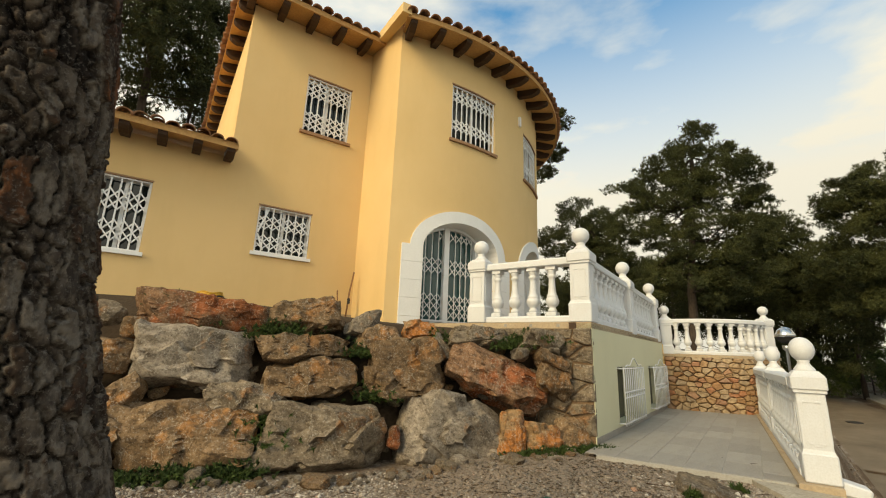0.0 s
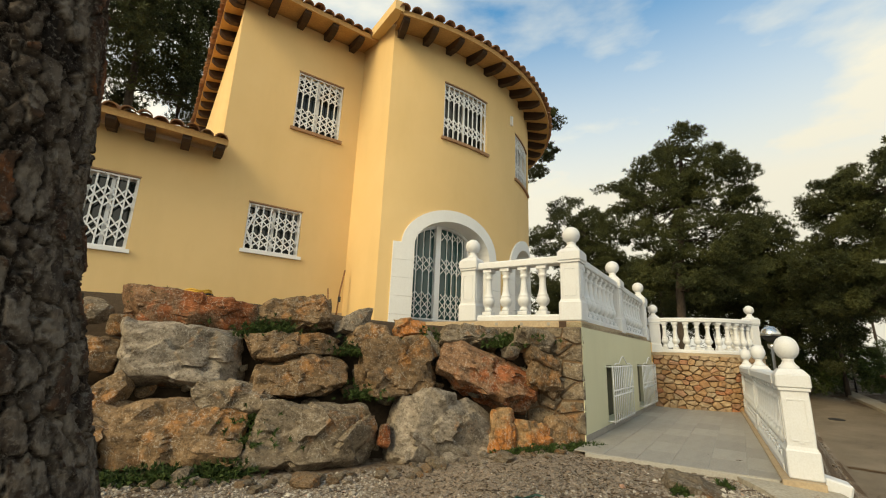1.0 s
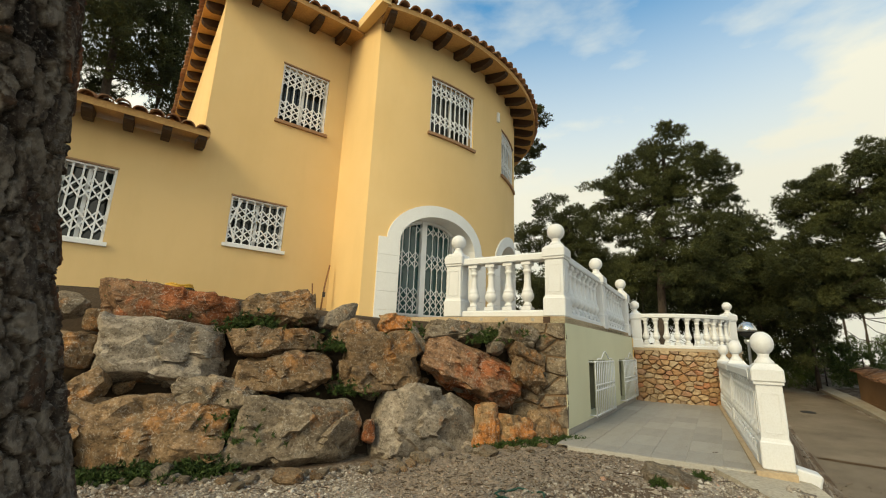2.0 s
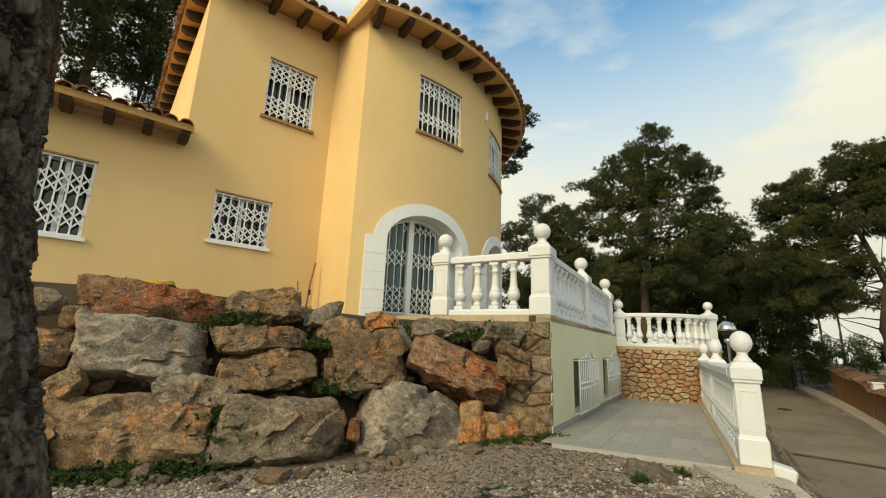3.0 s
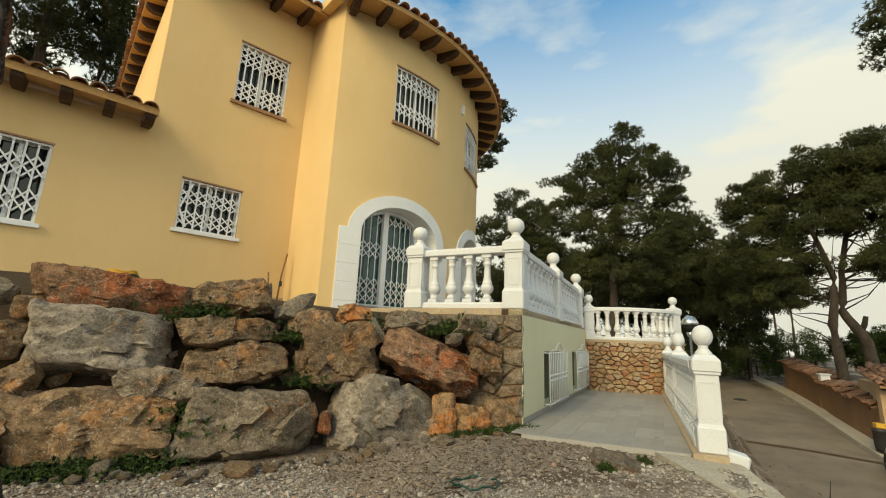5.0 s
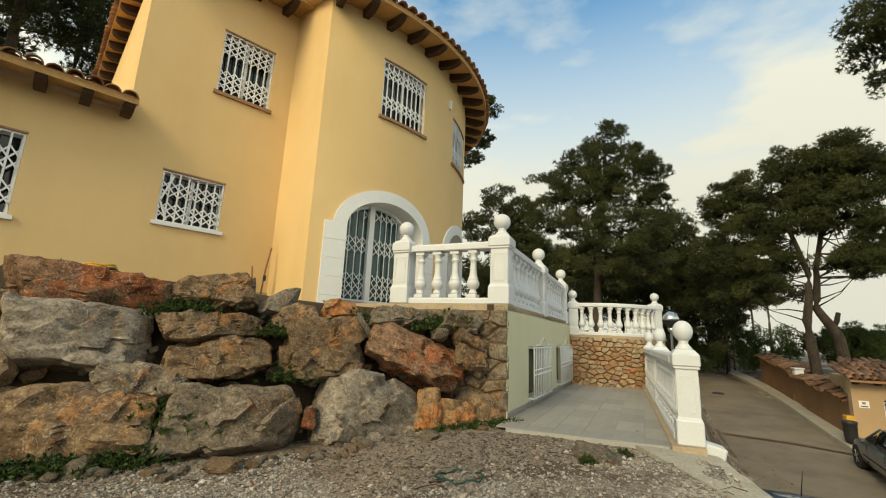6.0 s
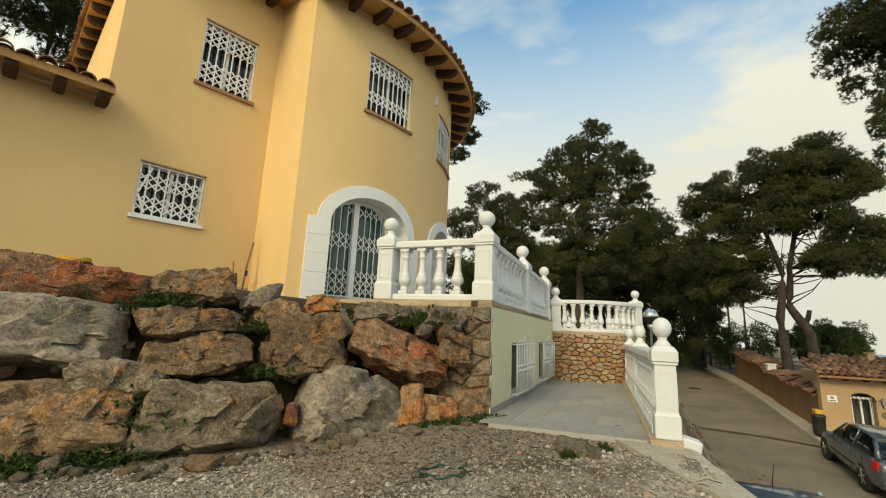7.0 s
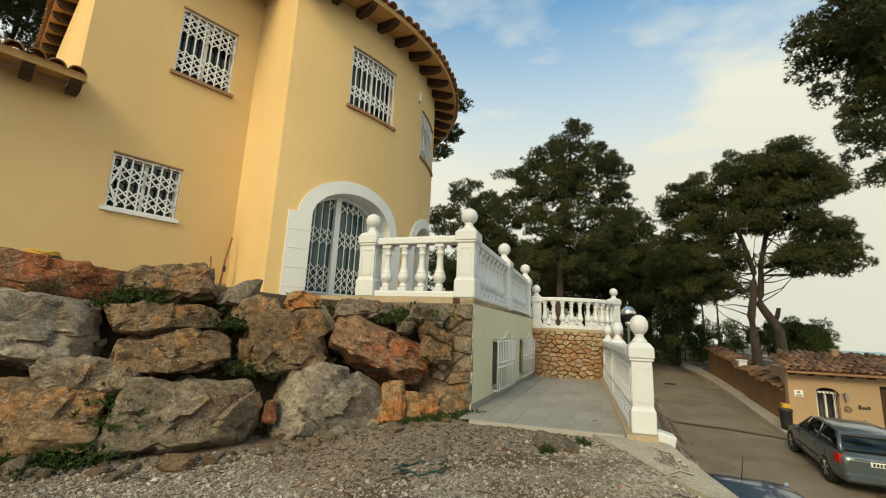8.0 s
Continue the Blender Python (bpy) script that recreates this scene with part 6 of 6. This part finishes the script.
for k in range(90):
    s = rng.uniform(-3.6, 1.9)
    d = abs(rng.normal(0, 0.22)) + 0.08
    sc = float(rng.uniform(0.05, 0.15) if k > 8 else rng.uniform(0.16, 0.30))
    p = WO + WD * s + WN * d
    g = ground_pt(p.x, p.y)
    ob = part("stone", STONE_ME[k % 8], None)
    ob.matrix_basis = Matrix.Translation(g + Vector((0, 0, sc * 0.18))) @ pose(0, 0, 0, rng.uniform(-15, 15), rng.uniform(-15, 15), rng.uniform(0, 360)) @ Matrix.Scale(sc, 4)
    tagged(ob, "small loose limestone lying on the gravel", "stone", "loose stones")
# small stones wedged between the boulders
for k in range(70):
    s, z = rng.uniform(-3.9, 2.0), rng.uniform(-0.1, 1.4)
    sc = float(rng.uniform(0.10, 0.26))
    ob = part("wedge_stone", STONE_ME[k % 8], None)
    ob.matrix_basis = Matrix.Translation(bank(s, z, -0.36)) @ pose(0, 0, 0, rng.uniform(-30, 30), rng.uniform(-30, 30), rng.uniform(0, 360)) @ Matrix.Scale(sc, 4)
    tagged(ob, "small limestone wedged between boulders", "stone", "wedge stones")

# gravel
def chips(name, count, place_fn, lo, hi, material, label, flat_=0.6, lift=0.0):
    verts, faces = [], []
    base = np.array([[1, 0, 0], [-1, 0, 0], [0, 1, 0], [0, -1, 0], [0, 0, 1], [0, 0, -1]], float)
    tri = np.array([[0, 2, 4], [2, 1, 4], [1, 3, 4], [3, 0, 4], [2, 0, 5], [1, 2, 5], [3, 1, 5], [0, 3, 5]])
    k = 0
    while k < count:
        x, y = place_fn()
        g = ground_pt(x, y)
        sz = rng.uniform(lo, hi) * rng.uniform(0.5, 1.0)
        q = np.array(Euler(rng.uniform(-0.5, 0.5, 3) + np.array([0, 0, rng.uniform(0, 6.28)])).to_matrix())
        v = (base * (sz * rng.uniform(0.6, 1.2, (6, 1))) * np.array([1, 0.75, flat_])) @ q.T + np.array([g.x, g.y, g.z + sz * 0.2 + lift])
        faces.append(tri + 6 * k)
        verts.append(v)
        k += 1
    verts, faces = np.concatenate(verts), np.concatenate(faces)
    me = bpy.data.meshes.new(name)
    me.from_pydata(verts.tolist(), [], faces.tolist())
    me.materials.append(material)
    return tagged(new(name, me), label, name, kind="stuff")


def island_mat(name, stops):
    m, n, l, b = mat(name, 0.95, 0, 0.2)
    geo = n.new("ShaderNodeNewGeometry")
    c = ramped(n, l, geo.outputs["Random Per Island"], stops)
    f = noise_node(n, l, 90, 4)
    l.new(mixed(n, l, 0.35, c, ramped(n, l, f, [(0.3, (0.1, 0.08, 0.06)), (0.7, (0.6, 0.55, 0.48))])), b.inputs["Base Color"])
    return m


CHIP = island_mat("limestone_gravel", [(0.0, (0.07, 0.05, 0.04)), (0.4, (0.19, 0.155, 0.12)), (0.75, (0.33, 0.29, 0.24)), (0.94, (0.54, 0.50, 0.44)), (1.0, (0.34, 0.15, 0.08))])
LITTER = island_mat("dry_pine_litter", [(0.0, (0.045, 0.026, 0.015)), (0.5, (0.10, 0.058, 0.032)), (1.0, (0.19, 0.12, 0.07))])


def front_area():
    while True:
        x, y = rng.uniform(-3.3, 3.4), rng.uniform(1.9, 5.5)
        if y < 5.0 + 0.258 * x and y > 1.3 + 0.35 * abs(x - 0.5) and rng.random() < 0.35 + 0.65 * (noise.noise(Vector((x * 0.8, y * 0.8, 2))) > -0.1):
            if not (-0.3 < x < 2.6 and y > 4.0 + 0.25 * x and rng.random() < 0.85):
                return x, y


chips("gravel", 29000, front_area, 0.007, 0.026, CHIP, "pale limestone gravel chippings on the ground")
chips("rubble_chips", 1000, front_area, 0.024, 0.05, CHIP, "larger pale stones strewn over the gravel")


def foot_area():
    while True:
        s, d = rng.uniform(-3.5, 2.8), abs(rng.normal(0, 0.62))
        p = WO + WD * s + WN * d
        if d < 1.7:
            return p.x, p.y


chips("leaf_litter", 9000, foot_area, 0.012, 0.035, LITTER, "dry brown leaf litter along the wall", 0.25)


def shade_area():
    p = WO + WD * rng.uniform(-0.4, 2.7) + WN * (rng.uniform(0, 1) ** 1.3 * 1.6)
    return p.x, p.y


chips("pine_litter", 16000, shade_area, 0.016, 0.042, LITTER, "dark brown pine litter before the boulders", 0.25)


def bank_area():
    p = street(rng.uniform(4.5, 16), 1.2 + abs(rng.normal(0, 0.8)))
    return p.x, p.y


chips("bank_litter", 2500, bank_area, 0.02, 0.05, LITTER, "reddish dry pine litter on the lane bank", 0.25, 0.035)

# twigs
bm = B()
for k in range(70):
    x, y = front_area()
    g = ground_pt(x, y)
    a, ln = rng.uniform(0, 6.28), rng.uniform(0.06, 0.28)
    bm_tube(bm, [g + Vector((0, 0, 0.015)), g + Vector((math.cos(a) * ln / 2, math.sin(a) * ln / 2, 0.03)), g + Vector((math.cos(a + 0.4) * ln, math.sin(a + 0.4) * ln, 0.012))], [0.004, 0.003, 0.002], 4)
tagged(part("twigs", bm, WOOD), "dry brown twigs on the gravel", "twigs", kind="stuff")

# weeds in the joints and along the foot
def weed(p, r, h, count, seed):
    g = np.random.default_rng(seed)
    u = g.normal(0, 1, (count, 3)) * np.array([r, r * 0.6, h * 0.45])
    u[:, 2] = np.abs(u[:, 2])
    ax = u + np.array([0, 0, 0.1])
    ax /= np.linalg.norm(ax, axis=1)[:, None]
    ob = new("weed", blades_mesh("weed", u, ax, g, 10, 0.048, 0.022, WEED, 1.2))
    ob.matrix_basis = Matrix.Translation(p)
    tagged(ob, "green leafy weed growing by the boulders", "weed", "weeds", "stuff")


for k, (s, d, r, h) in enumerate(((-2.9, 0.05, 0.12, 0.09), (-2.45, 0.08, 0.17, 0.12), (-2.0, 0.04, 0.15, 0.14), (-3.3, 0.05, 0.14, 0.08), (1.2, 0.06, 0.13, 0.04), (1.6, 0.06, 0.14, 0.05), (2.0, 0.1, 0.13, 0.05))):
    p = WO + WD * s + WN * d
    weed(ground_pt(p.x, p.y), r, h, int(190 * r / 0.15), 300 + k)
for k, (s, z, r) in enumerate(((-2.0, 1.12, 0.16), (-1.75, 1.20, 0.2), (-3.12, 1.45, 0.14), (-2.55, 1.22, 0.1), (-0.75, 0.95, 0.14), (0.15, 1.16, 0.14), (0.55, 1.12, 0.16), (1.25, 1.12, 0.2), (1.45, 1.2, 0.16), (-0.6, 0.45, 0.12), (-1.85, 0.2, 0.16), (-1.85, 0.02, 0.2), (0.3, 0.2, 0.05))):
    weed(bank(s, z, -0.16), r, 0.16, int(150 * r / 0.15), 330 + k)

for k, (x, y, r) in enumerate(((2.24, 3.92, 0.035), (2.74, 4.10, 0.03))):
    weed(ground_pt(x, y), r, 0.05, 28, 360 + k)

# coiled hose, tool handles, wire ring
hose = thing("garden_hose", Matrix.Translation(bank(-2.80, 1.60, -0.52)), "yellow and black coiled garden hose on the wall top", "hose")
for k in range(4):
    bm = B()
    r, z = 0.19 - 0.012 * k, 0.02 + 0.026 * k
    n = 28
    pts = [(r * math.cos(2 * math.pi * i / n), r * 0.8 * math.sin(2 * math.pi * i / n), z + 0.01 * math.sin(i)) for i in range(n + 1)]
    bm_tube(bm, pts, [0.014] * (n + 1), 6)
    part("coil", bm, M_YEL if k % 2 == 0 or k == 3 else M_BIN, hose)
HANDLE = two_scale("worn_tool_handle", (0.30, 0.15, 0.06), (0.20, 0.09, 0.04), (0.12, 0.06, 0.03), 6, 50, 0.6, 0.2, 0.002)
foot = flat(-0.25, 1.45, 0.35)
tool = thing("garden_hoe", Matrix.Translation(foot), "garden hoe leaning in the wall corner", "tool")
bm = B()
bm_tube(bm, [(0, 0, 0), (0.03, 0.06, 0.6), (0.075, 0.12, 1.0)], [0.015] * 3, 8)
part("handle", bm, HANDLE, tool)
bm = B()
bm_box(bm, 0.035, 0.03, 0.44, 0.05, 0.03, 0.1, 20, bevel=0.008)
part("clamp", bm, IRON, tool)
tool2 = thing("broom_stick", Matrix.Translation(flat(-0.42, 1.45, 0.36)), "short broken broom stick leaning on the wall", "tool")
bm = B()
bm_tube(bm, [(0.05, 0, 0), (0.0, 0.02, 0.35), (-0.03, 0.04, 0.62)], [0.013] * 3, 8)
part("handle", bm, HANDLE, tool2)
ring_at = Vector((0.95, 3.72, 0))
ring_at.z = ground_pt(ring_at.x, ring_at.y).z + 0.015
bm = B()
n = 26
bm_tube(bm, [(0.19 * math.cos(2 * math.pi * i / n) + 0.02 * math.sin(3 * i), 0.14 * math.sin(2 * math.pi * i / n), 0.02 + 0.015 * math.sin(i * 1.3)) for i in range(n + 1)], [0.008] * (n + 1), 6)
M_WIRE = two_scale("dark_green_plastic", (0.01, 0.05, 0.035), (0.015, 0.07, 0.05), (0.01, 0.03, 0.02), 6, 60, 0.45, 0.1, 0.002)
ob = tagged(part("plastic_loop", bm, M_WIRE), "dark green plastic loop lying on the gravel", "loop")
ob.matrix_basis = Matrix.Translation(ring_at)

# ---- pieces: rubble stones and paving tiles ----
m_rub, n_, l_, b_ = mat("ochre_rubble_stone", 0.92, 0, 0.2)
info = n_.new("ShaderNodeObjectInfo")
c_ = ramped(n_, l_, info.outputs["Random"], [(0.0, (0.34, 0.19, 0.10)), (0.25, (0.42, 0.28, 0.16)), (0.5, (0.48, 0.36, 0.23)), (0.75, (0.38, 0.30, 0.21)), (0.9, (0.44, 0.20, 0.11)), (1.0, (0.27, 0.23, 0.18))])
f_ = noise_node(n_, l_, 12, 6, 0.65)
c_ = mixed(n_, l_, ramped(n_, l_, f_, [(0.42, (0, 0, 0)), (0.72, (0.7, 0.7, 0.7))]), c_, (0.20, 0.12, 0.065))
l_.new(c_, b_.inputs["Base Color"])
bumped(n_, l_, b_, f_, 0.8, 0.015)


def clip_cell(poly, mx, my, nx, ny):
    """The part of a polygon on the near side of the line through (mx, my) with normal (nx, ny)."""
    out = []
    for (ax, ay), (bx, by) in zip(poly, poly[1:] + poly[:1]):
        da, db = (ax - mx) * nx + (ay - my) * ny, (bx - mx) * nx + (by - my) * ny
        if da <= 0:
            out.append((ax, ay))
        if da * db < 0:
            t = da / (da - db)
            out.append((ax + (bx - ax) * t, ay + (by - ay) * t))
    return out


def rubble(surf, u0, u1, z0, z1, cw, ch, parent, proud, material, gap=0.011):
    """Irregular rubble stones fitted to one another on a wall face, each with a rounded, uneven front."""
    sites = []
    rows = max(1, round((z1 - z0) / ch))
    for i in range(rows):
        n = max(1, round((u1 - u0) / (cw * rng.uniform(0.8, 1.25))))
        for k in range(n):
            sites.append((u0 + (k + 0.5 + rng.uniform(-0.36, 0.36)) * (u1 - u0) / n, z0 + (i + 0.5 + rng.uniform(-0.38, 0.38)) * (z1 - z0) / rows))
    for i, (x, y) in enumerate(sites):
        poly = [(u0, z0), (u1, z0), (u1, z1), (u0, z1)]
        for k, (a, b) in enumerate(sites):
            if k != i and abs(a - x) < 3 * cw and abs(b - y) < 3 * ch and poly:
                nx, ny = a - x, (b - y) * 2.2          # joints run more level than upright
                d = math.hypot(nx, ny) + 1e-6
                nx, ny = nx / d, ny / d
                poly = clip_cell(poly, (a + x) / 2 - nx * gap / 2, (b + y) / 2 - ny * gap / 2, nx, ny)
        if len(poly) < 3:
            continue
        cx, cy = sum(p[0] for p in poly) / len(poly), sum(p[1] for p in poly) / len(poly)
        bm = B()
        lift = proud * rng.uniform(0.5, 1.3)
        rings = []
        for k_, d in ((1.0, -0.03), (0.98, lift * 0.35), (0.88, lift * 0.85), (0.62, lift * 1.05)):
            rings.append([bm.verts.new(surf(cx + (px - cx) * k_ + rng.uniform(-0.012, 0.012) * (cw / 0.2), cy + (py - cy) * k_ + rng.uniform(-0.008, 0.008) * (cw / 0.2), d + (rng.uniform(-0.012, 0.012) if d > 0 else 0))) for px, py in poly])
        for ra, rb in zip(rings, rings[1:]):
            for q in range(len(poly)):
                bm.faces.new((ra[q], ra[(q + 1) % len(poly)], rb[(q + 1) % len(poly)], rb[q]))
        tip = bm.verts.new(surf(cx, cy, lift * 1.02))
        for q in range(len(poly)):
            bm.faces.new((rings[-1][q], rings[-1][(q + 1) % len(poly)], tip))
        part("rubble_stone", bm, material, parent)


rubble(bay, 0.0, 2.75, -0.02, 1.13, 0.175, 0.10, end_wall, 0.06, m_rub, 0.013)
rubble(front, 0.0, 1.9, 0.1, TOP - 0.09, 0.26, 0.21, terrace, 0.05, ROCKS["g"], 0.02)

TILE_W, TILE_L = 0.325, 0.66
def tile_slab(w, l):
    bm = B()
    bm_box(bm, 0, 0, 0, l, w, 0.012, bevel=0.002)
    return mesh_of("paving_tile", bm, PAVER)


FULL = tile_slab(TILE_W - 0.006, TILE_L - 0.006)
for i in range(6):
    r = -1.66 + TILE_W * (i + 0.5)
    s = 5.165 + 0.085 * (r + 1.52) + 0.01
    if i == 0:
        s = 5.2
    first = TILE_L * (0.45 if i % 2 else 0.95)
    while s < 12.1:
        ln = first or TILE_L
        first = None
        me = FULL if ln == TILE_L else tile_slab(TILE_W - 0.006, ln - 0.006)
        part("paving_tile", me, None, ramp, m=Matrix.Translation(street(s + ln / 2, r, 0.0)) @ pose(0, 0, 0, 0, 0, S_TURN))
        s += ln
